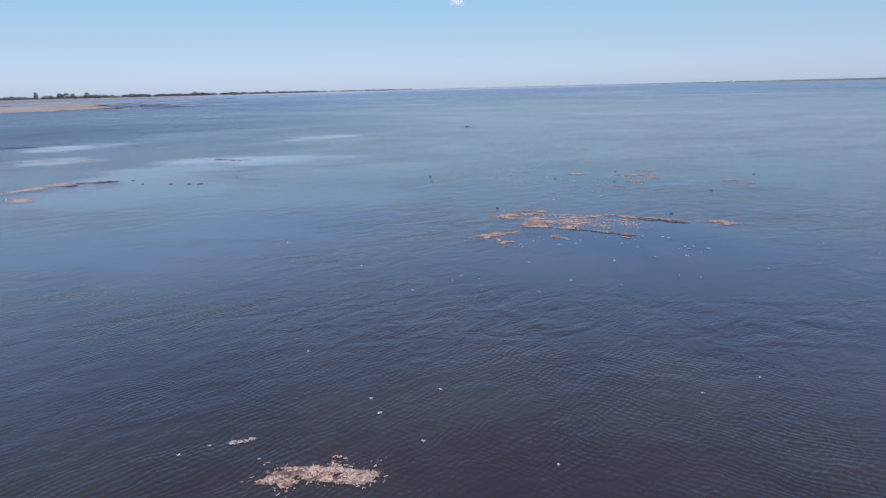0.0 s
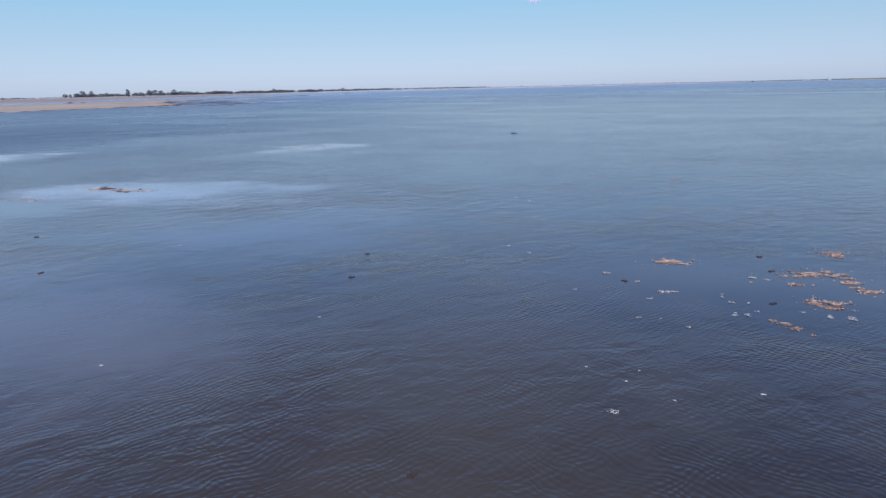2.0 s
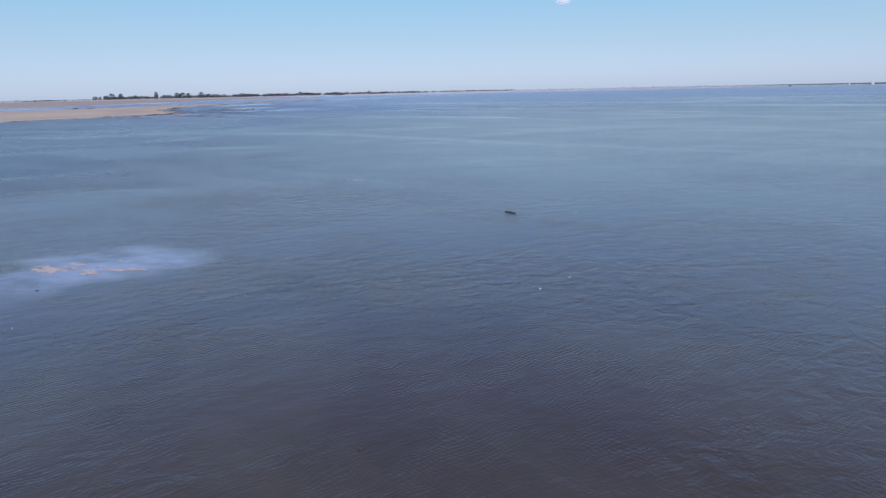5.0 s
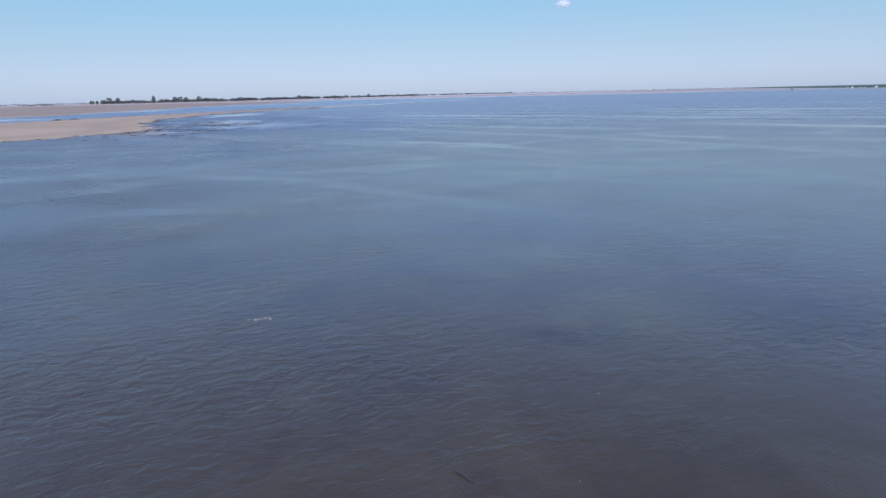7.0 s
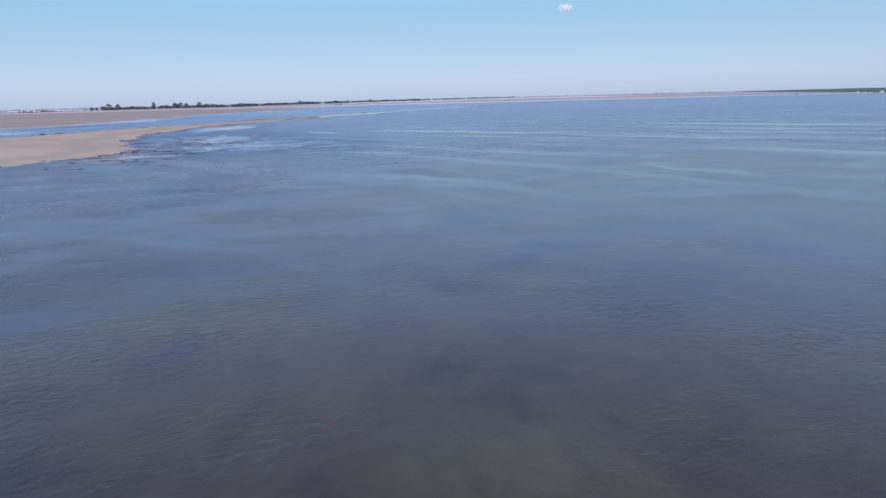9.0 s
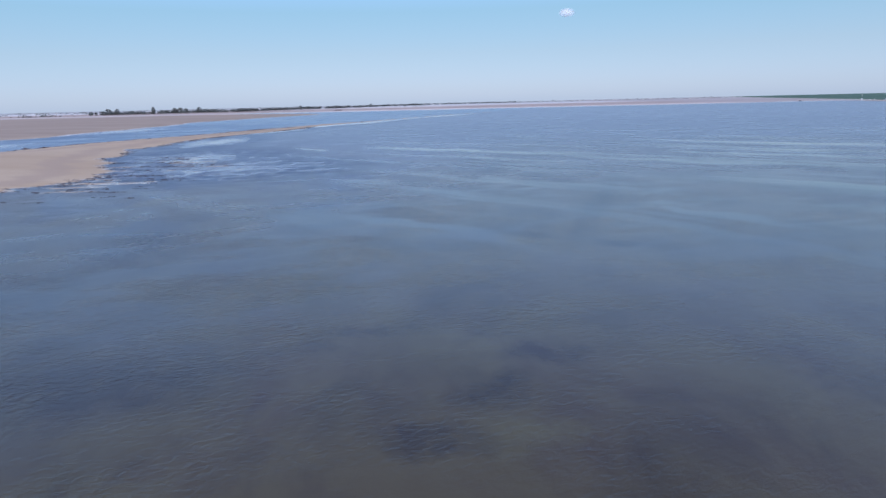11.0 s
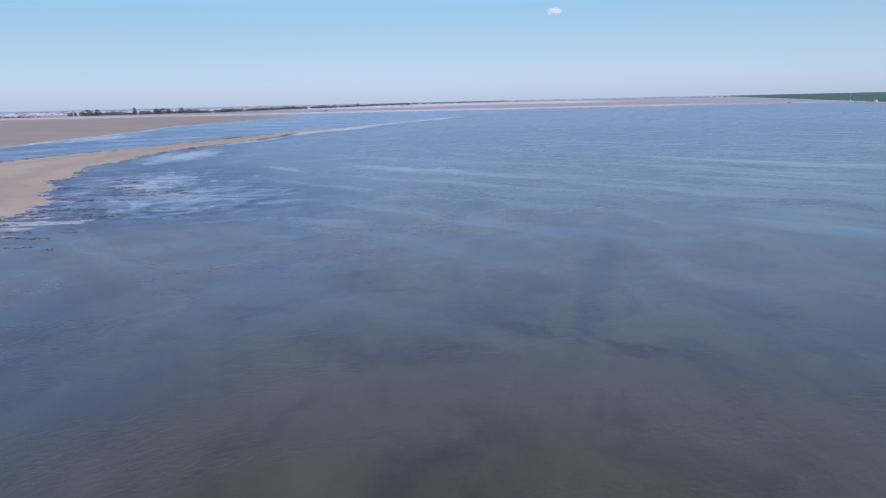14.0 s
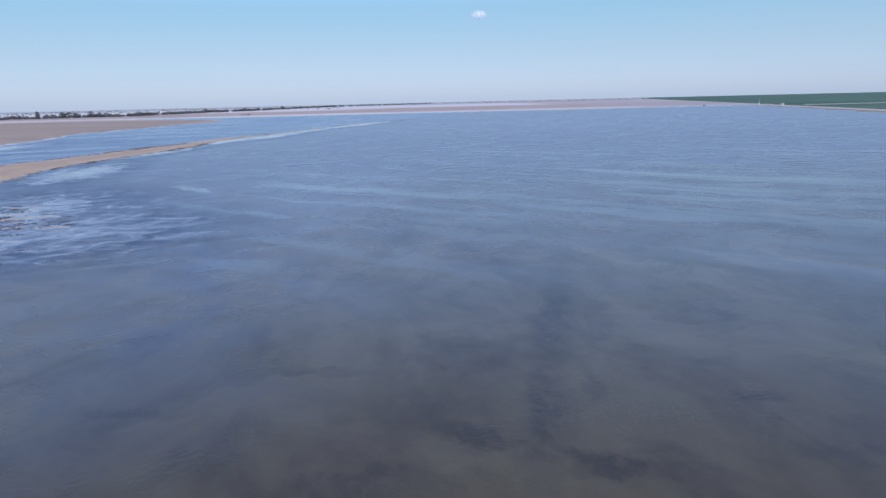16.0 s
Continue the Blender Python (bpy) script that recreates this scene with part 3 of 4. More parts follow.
def build_field():
    """Green crops beyond the bank, with the dry track along their edge."""
    edge = lambda y, off: 710 + 0.295 * (y - 994) + off
    ys = list(np.linspace(500, 5000, 60))
    verts, faces = [], []
    for y in ys:
        for off, z in ((0, 1.35), (3, 1.75), (400, 1.9), (6000, 2.2)):
            verts.append((edge(y, off), y, z + 0.05 * math.sin(y * 0.7)))
    for j in range(len(ys) - 1):
        for i in range(3):
            faces.append((j * 4 + i, j * 4 + i + 1, j * 4 + 5 + i, j * 4 + 4 + i))
    tagged(new("crop_field", mesh_from("crop_field", verts, faces, FIELD)), "wide dark green crop field behind the lake bank", "field", kind="structure")
    verts, faces = [], []
    for j, y in enumerate(ys):
        verts += [(edge(y, -17), y, -0.3), (edge(y, -12), y, 1.32), (edge(y, -1), y, 1.36), (edge(y, 1.5), y, 0.9)]
    for j in range(len(ys) - 1):
        for i in range(3):
            faces.append((j * 4 + i, j * 4 + i + 1, j * 4 + 5 + i, j * 4 + 4 + i))
    tagged(new("track", mesh_from("track", verts, faces, TRACK)), "pale dry earth track along a crop field", "track", kind="structure")
    # a lighter farm road across the crops
    a, b = Vector((836, 1338, 0)), Vector((3000, 1290, 0))
    side = (b - a).normalized().cross(Vector((0, 0, 1))) * 6
    verts, faces, k = [], [], 40
    for j in range(k + 1):
        p = a.lerp(b, j / k)
        verts += [(*(p - side * 1.2).xy, 1.8), (*(p - side).xy, 2.25), (*(p + side).xy, 2.25), (*(p + side * 1.2).xy, 1.8)]
    for j in range(k):
        for i in range(3):
            faces.append((j * 4 + i, j * 4 + i + 1, j * 4 + 5 + i, j * 4 + 4 + i))
    tagged(new("farm_road", mesh_from("farm_road", verts, faces, TRACK)), "pale straight farm road between green crops", "road", kind="structure")


build_field()


# ---- litter on the water ----
def along(x, y, turn):
    """The plan's axes turned, so that noise can be drawn out along a line."""
    c, v = math.cos(radians(turn)), math.sin(radians(turn))
    return x * c + y * v, -x * v + y * c


def blob_field(x, y, blobs, seed, ragged=0.25, freq=6.0, grain=-16):
    """How thick the litter lies, from soft ellipses with ragged, drawn-out rims."""
    f = np.full_like(x, -9.0)
    for bx, by, rx, ry, turn in blobs:
        u, v = along(x - bx, y - by, turn)
        f = np.maximum(f, 1 - np.hypot(u / rx, v / ry))
    u, v = along(x, y, grain)
    return f + ragged * (fractal(u * freq * 0.55, v * freq * 1.3, seed, 5) - 0.5)


def wrack_mat(blobs, seed, label, base=True, chips=6000, thick=0.010, size=0.042, skin=None, stalk=None, loose=0.35, ragged=0.6, freq=7.0, close=1.35, web=0.25, grain=-16):
    """A raft of dead reeds: a low matted body with strands of stalks and flakes on it and loose ones round it."""
    blobs = [(bx, by, rx * close, ry * close, turn) for bx, by, rx, ry, turn in blobs]
    rng = random.Random(seed)
    x0, x1 = min(b[0] - max(b[2:4]) for b in blobs) - 0.25, max(b[0] + max(b[2:4]) for b in blobs) + 0.25
    y0, y1 = min(b[1] - max(b[2:4]) for b in blobs) - 0.25, max(b[1] + max(b[2:4]) for b in blobs) + 0.25
    cell = max(0.02, (x1 - x0) / 130)
    xs, ys = np.arange(x0, x1, cell), np.arange(y0, y1, cell)
    gx, gy = np.meshgrid(xs, ys)
    f = blob_field(gx, gy, blobs, seed, ragged, freq, grain)
    z = np.where(f > 0, thick * (1 - np.exp(-f * 3)) * (1 + 0.5 * fractal(gx * 14, gy * 14, seed + 3, 3)) + 0.004, -0.02 + f * 0.1)
    w, faces, f = len(xs), [], f - 0.2
    for j in range(len(ys) - 1):
        for i in range(w - 1):
            if max(f[j, i], f[j, i + 1], f[j + 1, i], f[j + 1, i + 1]) > 0.0:
                faces.append((j * w + i, j * w + i + 1, (j + 1) * w + i + 1, (j + 1) * w + i))
    used = sorted({i for q in faces for i in q})
    index = {v: k for k, v in enumerate(used)}
    flat = np.stack([gx.ravel(), gy.ravel(), z.ravel()], 1)
    cx, cy = (x0 + x1) / 2, (y0 + y1) / 2
    root = new("wrack_mat")
    root.location = (cx, cy, 0)
    tagged(root, label, "wrack", "litter on the lake")
    if base and faces:
        bed = part("matted_bed", mesh_from("matted_bed", [flat[v] - (cx, cy, 0) for v in used], [tuple(index[i] for i in q) for q in faces], skin or MATTED, True), root)
        tagged(bed, kind="stuff")
    soup = Soup()
    many = int(chips * (x1 - x0) * (y1 - y0)) + 30
    px, py = x0 + (x1 - x0) * np.random.RandomState(seed).rand(many), y0 + (y1 - y0) * np.random.RandomState(seed + 500).rand(many)
    u, v = along(px, py, grain)
    strand = 1 - np.abs(fractal(u * 4.2, v * 8.5, seed + 60, 3)) * 1.5
    for u, v, d, c in zip(px, py, blob_field(px, py, blobs, seed, ragged, freq, grain), strand):
        chance = min(1.0, 0.2 + 2.4 * d) * min(1.0, max(0.0, (c - web) * 2.2 + 0.15))
        if rng.random() < chance or (-0.55 < d and rng.random() < loose * 0.06):
            top = thick * (1 - math.exp(-max(d, 0) * 3)) if base else 0.0
            length = size * rng.uniform(0.3, 1.0) * rng.choice((.5, .8, 1, 1.5))
            soup.chip(rng, u - cx, v - cy, top + rng.uniform(0.002, 0.012), length, min(length * 0.6, size * rng.uniform(0.12, 0.45)), 0.22, radians(grain + rng.gauss(0, 60)))
    if not base and len(soup.verts) < 27:
        for _ in range(4):
            soup.chip(rng, rng.uniform(-.03, .03), rng.uniform(-.02, .02), .006, size, size * .4, 0.2)
    if soup.verts:
        tagged(part("litter", soup.mesh("litter", stalk or STRAW), root, "broken straw-coloured stalks and flakes"), kind="stuff")
    return root


TAN = "matted raft of tan dead reeds afloat on shallow water"
SMALL = "small raft of tan dead reeds with loose pieces"
THREADS = "loose strands of tan stalks scattered over dark water"
wrack_mat([(0.97, 16.61, 0.60, 0.17, 21), (0.65, 16.30, 0.20, 0.15, -20), (0.93, 15.85, 0.38, 0.10, -84), (1.06, 15.65, 0.14, 0.08, -13)], 11, TAN, grain=12)
wrack_mat([(1.85, 19.15, 0.45, 0.22, 18), (2.71, 19.12, 0.45, 0.17, -6), (2.02, 18.62, 0.31, 0.10, -30), (2.68, 18.55, 0.26, 0.11, -21)], 12, TAN, web=0.12)
wrack_mat([(3.07, 19.55, 0.22, 0.09, -20), (2.60, 19.80, 0.20, 0.10, -12)], 13, SMALL, web=0.35)
wrack_mat([(2.42, 17.38, 0.42, 0.19, -32), (2.63, 17.89, 0.26, 0.26, -38), (2.58, 18.38, 0.19, 0.12, 3), (3.06, 16.99, 0.39, 0.12, -23)], 15, TAN, web=0.12)
wrack_mat([(3.69, 17.75, 0.62, 0.62, 7), (4.02, 18.38, 0.61, 0.18, 2), (3.23, 17.12, 0.25, 0.17, -6)], 16, "thin mottled web of broken reeds over dark water", base=False, chips=5200, web=0.26, ragged=0.4, close=1.25, size=0.036)
wrack_mat([(3.74, 17.46, 0.24, 0.30, -31)], 14, "patch of brown broken stalks in still water", base=False, chips=4200, web=0.2, close=1.2, size=0.032, stalk=MATTED)
wrack_mat([(4.82, 18.44, 0.24, 0.14, 12), (4.45, 18.35, 0.20, 0.10, 5)], 17, SMALL, web=0.15)
wrack_mat([(3.35, 16.68, 0.43, 0.05, -39), (3.99, 16.18, 0.38, 0.06, -38), (4.46, 15.77, 0.25, 0.08, -44)], 19, "thin ridge of dark mud and tan stalks at the waterline", thick=0.016, skin=MUD, chips=3500, ragged=0.45, freq=11, close=1.6, web=0.2, grain=-39, size=0.034)
wrack_mat([(5.41, 18.06, 0.37, 0.11, -50), (5.25, 17.62, 0.18, 0.14, -55)], 20, SMALL, grain=-40, web=0.3)
wrack_mat([(5.92, 17.55, 0.31, 0.15, -32), (6.36, 17.24, 0.25, 0.16, -40), (6.66, 16.93, 0.24, 0.13, -41)], 21, "low ridge of black mud fringed with dead stalks", thick=0.022, skin=MUD, chips=2200, ragged=0.4, freq=11, grain=-36, web=0.3, size=0.034)
wrack_mat([(5.98, 17.78, 0.36, 0.05, -32), (6.45, 17.42, 0.26, 0.05, -38)], 25, "thin line of tan stalks along a mud ridge", base=False, chips=4600, grain=-35, ragged=0.3, web=0.2, size=0.034)
wrack_mat([(7.66, 16.73, 0.26, 0.12, -12), (7.80, 16.49, 0.21, 0.20, -12)], 18, SMALL, web=0.35)
wrack_mat([(4.60, 17.74, 0.34, 0.26, -24), (4.24, 17.00, 0.22, 0.18, -6)], 22, THREADS, base=False, chips=900, ragged=0.5, web=0.3, size=0.04)
wrack_mat([(5.05, 16.95, 0.40, 0.36, -30)], 26, THREADS, base=False, chips=1100, ragged=0.5, web=0.3, size=0.042)
wrack_mat([(3.4, 18.85, .6, .14, -8)], 23, THREADS, base=False, chips=900, ragged=0.5, web=0.3, size=0.04)
wrack_mat([(2.51, 15.93, .09, .08, -23), (2.66, 15.76, .13, .06, -55)], 24, "small clot of tan stalks afloat on still water", grain=-40)
wrack_mat([(4.26, 15.48, .14, .08, -50)], 27, "small clot of tan stalks afloat on still water", grain=-45)
FLAKES = [(2.75, 15.56, .09, .04), (2.12, 15.64, .05, .10), (1.69, 16.22, .09, .07), (1.90, 15.92, .09, .05), (1.80, 15.55, .06, .03), (3.06, 15.42, .08, .03), (3.90, 15.60, .11, .05),
          (4.41, 15.10, .05, .06), (4.78, 15.50, .05, .04), (3.52, 15.64, .05, .04), (1.40, 15.31, .05, .05), (1.39, 15.07, .05, .05), (2.35, 15.10, .04, .03), (2.79, 15.06, .05, .03),
          (3.97, 14.86, .04, .03), (4.10, 14.82, .05, .03), (5.26, 15.27, .05, .05), (5.37, 15.15, .05, .04), (2.10, 16.04, .04, .03), (1.85, 16.15, .05, .04)]
MORE_FLAKES = [(5.08, 13.98, .07, .06), (5.31, 13.95, .05, .06), (5.54, 14.13, .06, .07), (4.96, 13.34, .05, .08), (5.77, 13.88, .06, .06), (5.50, 13.58, .08, .05), (6.90, 16.95, .14, .11), (5.37, 14.23, .06, .05),
               (4.20, 13.40, .06, .04), (6.24, 25.97, .16, .12), (7.46, 25.25, .08, .07), (8.42, 24.51, .05, .12), (8.71, 24.41, .09, .13), (8.10, 24.74, .05, .07), (7.15, 25.62, .05, .10),
               (8.20, 26.67, .09, .09), (7.34, 27.76, .17, .10), (4.17, 21.63, .10, .08), (4.20, 29.00, .09, .06), (3.80, 29.70, .08, .05)]
FAR_FLAKES = [(5.53, 27.27, .14, .10), (5.95, 26.63, .09, .05), (4.68, 26.24, .05, .04), (6.45, 25.95, .07, .04), (5.88, 25.59, .09, .06), (7.20, 25.75, .05, .04), (8.30, 26.94, .06, .05), (8.19, 26.70, .07, .05),
              (8.04, 26.39, .05, .05), (8.44, 26.53, .10, .06), (7.20, 25.30, .10, .04), (6.98, 24.70, .07, .10), (7.17, 24.67, .05, .06), (7.39, 24.83, .07, .06), (5.39, 24.68, .03, .05), (5.71, 24.57, .04, .05),
              (6.03, 24.20, .04, .04)]
for k, (x, y, rx, ry) in enumerate(FLAKES + MORE_FLAKES + FAR_FLAKES):
    wrack_mat([(x, y, max(rx * .85, .05), max(ry * .85, .035), -10)], 140 + k, "few loose pale stalks afloat on still water", base=False, chips=1900, size=0.042, ragged=0.3, close=1.0, web=-0.5, loose=0.0, stalk=PALE_STRAW)
NEAR = "ragged clot of tan dead reeds afloat beside loose flakes"
wrack_mat([(-3.52, 5.82, .22, .10, 0), (-3.08, 5.80, .32, .13, -8), (-2.74, 5.64, .18, .09, -15), (-3.50, 5.60, .10, .11, 20)], 31, NEAR, size=0.04, chips=8000, thick=0.016, ragged=0.55, freq=7.0, close=1.5, web=0.1, grain=-4)
wrack_mat([(-4.23, 6.55, .07, .035, 10), (-4.03, 6.58, .08, .025, 15)], 32, "two small pale flakes of reed litter", size=0.05, chips=2600, thick=0.008, stalk=PALE_STRAW, grain=12, web=-0.2)
for k, (x, y, rx, ry, turn) in enumerate([(7.02, 27.97, .36, .18, -5), (9.54, 26.80, .40, .22, -5), (9.82, 26.33, .20, .20, -5), (10.70, 28.31, .20, .26, -5), (9.80, 25.68, .16, .15, -4),
                                          (8.66, 25.07, .22, .22, -4), (7.62, 24.06, .34, .07, -66), (8.91, 26.21, .18, .07, -5), (12.5, 24.2, .38, .10, -10), (12.8, 23.4, .22, .09, 0),
                                          (11.35, 39.75, .22, .08, -5)]):
    wrack_mat([(x, y, rx, ry, turn)], 70 + k, "ragged tan clot of dead reeds on open water", thick=0.006, ragged=0.85, freq=9, close=1.3, chips=3600, size=0.045, web=0.28)
wrack_mat([(-0.71, 79.1, .5, .12, 10)], 86, "thin line of pale litter over a dark weed patch", base=False, chips=260, size=0.08, ragged=0.5, web=0.0, stalk=PALE_STRAW)
# shoals with litter, on the side of the spit
SHOAL = "low shoal of tan silt and reed litter barely above water"
DARK_CLOT = "small dark clot of litter on still water"
wrack_mat([(-17.7, 30.3, .50, 1.5, -25), (-16.9, 31.6, .6, .45, -10), (-16.6, 27.0, .5, .5, 0)], 90, SHOAL, thick=0.006, chips=420, size=0.07, skin=SILT, ragged=0.5, freq=2.6, web=0.1)
wrack_mat([(-15.3, 31.9, .95, .26, 6), (-16.3, 31.0, .30, .22, -12)], 91, "dark mud bar with black litter barely above water", thick=0.03, chips=160, size=0.06, skin=MUD, ragged=0.5, freq=4)
for k, (x, y, rx, ry) in enumerate([(-11.59, 30.28, .07, .14), (-10.73, 29.96, .09, .12), (-10.24, 29.86, .09, .12), (-13.0, 30.6, .10, .12)]):
    wrack_mat([(x, y, rx, ry, -10)], 92 + 100 * k, DARK_CLOT, thick=0.02, skin=MUD, chips=900, size=0.03)
wrack_mat([(-11.5, 40.9, 1.1, .34, -24), (-10.0, 40.3, 0.9, .20, -14)], 98, SHOAL, thick=0.005, chips=300, size=0.07, skin=SILT, ragged=0.5, freq=2.6, web=0.1)
wrack_mat([(-11.6, 41.05, .42, .22, -10)], 94, "dark brown mud shoal with litter barely above water", thick=0.03, chips=220, size=0.05, skin=MUD, ragged=0.5)
for k, (x, y) in enumerate([(-10.9, 40.7), (-10.5, 40.5), (-10.1, 40.7), (-10.3, 40.0), (-12.0, 41.6), (-10.7, 40.2), (-9.9, 40.2)]):
    wrack_mat([(x, y, .09, .09, 0)], 180 + k, DARK_CLOT, thick=0.025, skin=MUD, chips=500)
wrack_mat([(-13.5, 38.6, .9, .4, -20)], 99, "thin line of pinkish litter on still water", base=False, chips=160, size=0.06, ragged=0.4)
wrack_mat([(-22.9, 44.2, 1.5, .16, -6), (-20.6, 43.5, .6, .10, 0)], 95, SHOAL, thick=0.006, chips=120, size=0.08, skin=SILT, ragged=0.5, freq=2.6)
wrack_mat([(-31.4, 57.6, 1.6, .22, -5)], 96, "dark strip of bare wet mud beside a litter shoal", thick=0.035, skin=MUD, chips=25, size=0.1, ragged=0.3, freq=3)
wrack_mat([(-7.0, 58.4, 1.9, .45, -8), (-5.4, 58.2, 1.0, .25, 0)], 97, "pale scum shoal with scattered brown litter", thick=0.004, chips=110, size=0.07, skin=SILT, ragged=0.6, freq=2.6)


def feather_mesh(seed):
    rng = random.Random(seed)
    soup, length = Soup(), rng.uniform(0.03, 0.055)
    soup.chip(rng, 0, 0, 0.004, length, length * 0.3, 0.15)
    for _ in range(5):
        soup.chip(rng, rng.uniform(-.02, .02), rng.uniform(-.015, .015), 0.005, length * 0.6, length * 0.18, 0.4)
    return soup.mesh("feather", FEATHER)


def clod_mesh(seed):
    rng = random.Random(seed)
    soup = Soup()
    for _ in range(9):
        soup.lump(rng, (rng.uniform(-.045, .045), rng.uniform(-.03, .03), rng.uniform(0.0, .012)), .03, .025, .016)
    return soup.mesh("clod", MUD)


rng = random.Random(5)
feathers = [feather_mesh(s) for s in range(6)]
clods = [clod_mesh(s) for s in range(4)]
SEEN_WHITE = [(4.2, 14.4), (-.56, 12.78), (-.78, 12.5), (-.21, 12.49), (-1.67, 11.98), (-.9, 16.9), (-2.74, 14.1), (1.17, 13.57), (1.68, 12.0), (2.57, 11.47), (.81, 11.38),
              (4.05, 11.9), (4.41, 11.7), (3.15, 13.3), (-4.47, 6.53), (-4.79, 6.38), (-3.85, 6.15), (-2.58, 7.39), (-2.47, 6.98), (-3.56, 9.16), (-1.63, 7.5), (-1.98, 6.23),
              (-.57, 5.52), (1.79, 6.8), (2.79, 7.1), (4.53, 22.4), (4.12, 22.88), (4.8, 22.7)]
MORE_WHITE = [(4.96, 21.87), (6.08, 21.96), (4.36, 38.5), (5.15, 35.84), (8.45, 36.9), (.27, 38.2), (8.73, 36.64), (3.2, 35.5), (.28, 36.4), (10.75, 38.66), (11.2, 67.05), (12.6, 71.8),
              (-2.69, 23.3), (.09, 25.07), (4.19, 21.6), (7.02, 24.78), (5.93, 25.66)]
places = SEEN_WHITE + MORE_WHITE + [(rng.uniform(-5, 13), rng.uniform(5, 60)) for _ in range(14)]
for x, y in places:
    ob = new("feather", rng.choice(feathers))
    ob.matrix_world = pose(x, y, 0.001, 0, 0, rng.uniform(0, 360))
    tagged(ob, "small white feather afloat on the water", "feather", "white bits on the lake")
for x, y in [(.45, 29.3), (.33, 27.4), (9.1, 28.2), (8.8, 27.1), (7.86, 25.2), (-2.0, 75.5), (-4.3, 106.5), (14.4, 25.6), (4.6, 47.5), (1.85, 20.5), (2.55, 19.85), (6.98, 18.24),
             (5.73, 26.7), (10.45, 22.1), (-8.97, 32.0), (-6.6, 28.3), (-6.4, 56.0), (-11.9, 41.5)]:
    ob = new("clod", rng.choice(clods))
    ob.matrix_world = pose(x, y, -0.005, 0, 0, rng.uniform(0, 360))
    tagged(ob, "small dark clod of mud just above the water", "clod", "dark clods on the lake")


def build_stick():
    soup = Soup()
    pts = [(8.03, 67.46, .02), (8.2, 67.31, .03), (8.36, 67.13, .025), (8.51, 66.99, .015)]
    pts = [Vector(p) - Vector((8.27, 67.22, 0)) for p in pts]
    for a, b, ra, rb in zip(pts, pts[1:], (.026, .032, .028), (.032, .028, .014)):
        soup.limb(a, b, ra, rb)
    ob = new("stick", soup.mesh("stick", HULL))
    ob.location = (8.27, 67.22, 0)
    tagged(ob, "black waterlogged stick lying in the shallows", "stick")


build_stick()


# ---- the shore ----
def shore_weed():
    """Dark weed cast up in broken lines along the spit and over the wet flats."""
    rng = random.Random(77)
    n = 60000
    x, y = np.random.RandomState(3).uniform(-260, -45, n), np.random.RandomState(4).uniform(190, 640, n)
    z = land_height(x, y)
    line = fractal(x / 14, y / 3.0, 51, 3)
    sd = inside_by(x, y, SPIT_LAKE + SPIT_LAGOON)
    bar = np.hypot((x + 86) / 30, (y - 262 + 0.7 * (x + 86)) / 55)
    lagoon = x - 0.333 * y + 340 < 0
    soup = Soup()
    for px, py, pz, pl, ps, pb, inner in zip(x, y, z, line, sd, bar, lagoon):
        edge = -0.03 < pz < 0.05 and pl > ((-0.2 if inner else -0.3) if abs(ps) < 3 else (0.1 if abs(ps) < 11 and py < 335 else 0.3)) and ps > -26 and not (py > 430 and ps < -6)
        if edge or (pb < 1 and ps < 3 and pl > 0.35 + 0.45 * pb):
            long, big = rng.uniform(0.3, 1.1), 1 + max(py - 270, 0) / 170
            for k in range(rng.randint(2, 5)):
                soup.lump(rng, (px + rng.uniform(-1, 1) * long, py + rng.uniform(-.15, .15), max(pz, 0) + .02), big * rng.uniform(.10, .34), big * rng.uniform(.07, .18), rng.uniform(.04, .08), 0.35)
    tagged(new("shore_weed", soup.mesh("shore_weed", WRACK)), "dark brown weed cast up along a sand spit", "weed", kind="stuff")


shore_weed()


def mound(x, y, rx, ry, h, seed, name, label, category, material):
    rng = random.Random(seed)
    soup = Soup()
    for _ in range(26):
        a, r = rng.uniform(0, 6.28), rng.random() ** 0.6
        soup.lump(rng, (rx * r * math.cos(a), ry * r * math.sin(a), h * 0.3 * (1 - r)), rx * .4, ry * .5, h * (1.05 - r) * 0.7 + 0.05)
    ob = new(name, soup.mesh(name, material))
    ob.location = (x, y, max(0.0, float(land_height(np.array([x]), np.array([y]))[0])))
    return tagged(ob, label, category)


for k, (x, y, rx, ry, h) in enumerate([(-214, 396, 2.2, .6, .9), (-211, 407, 2.6, .5, .5), (-99, 736, 1.6, .7, 1.0), (-188, 472, 1.6, .4, .3), (-333, 1734, 5, 2, 2.2), (-322, 1734, 5.5, 2, 3.0)]):
    mound(x, y, rx, ry, h, 200 + k, "weed_heap", "dark heap of weed and mud at the waterline", "heap", WRACK)


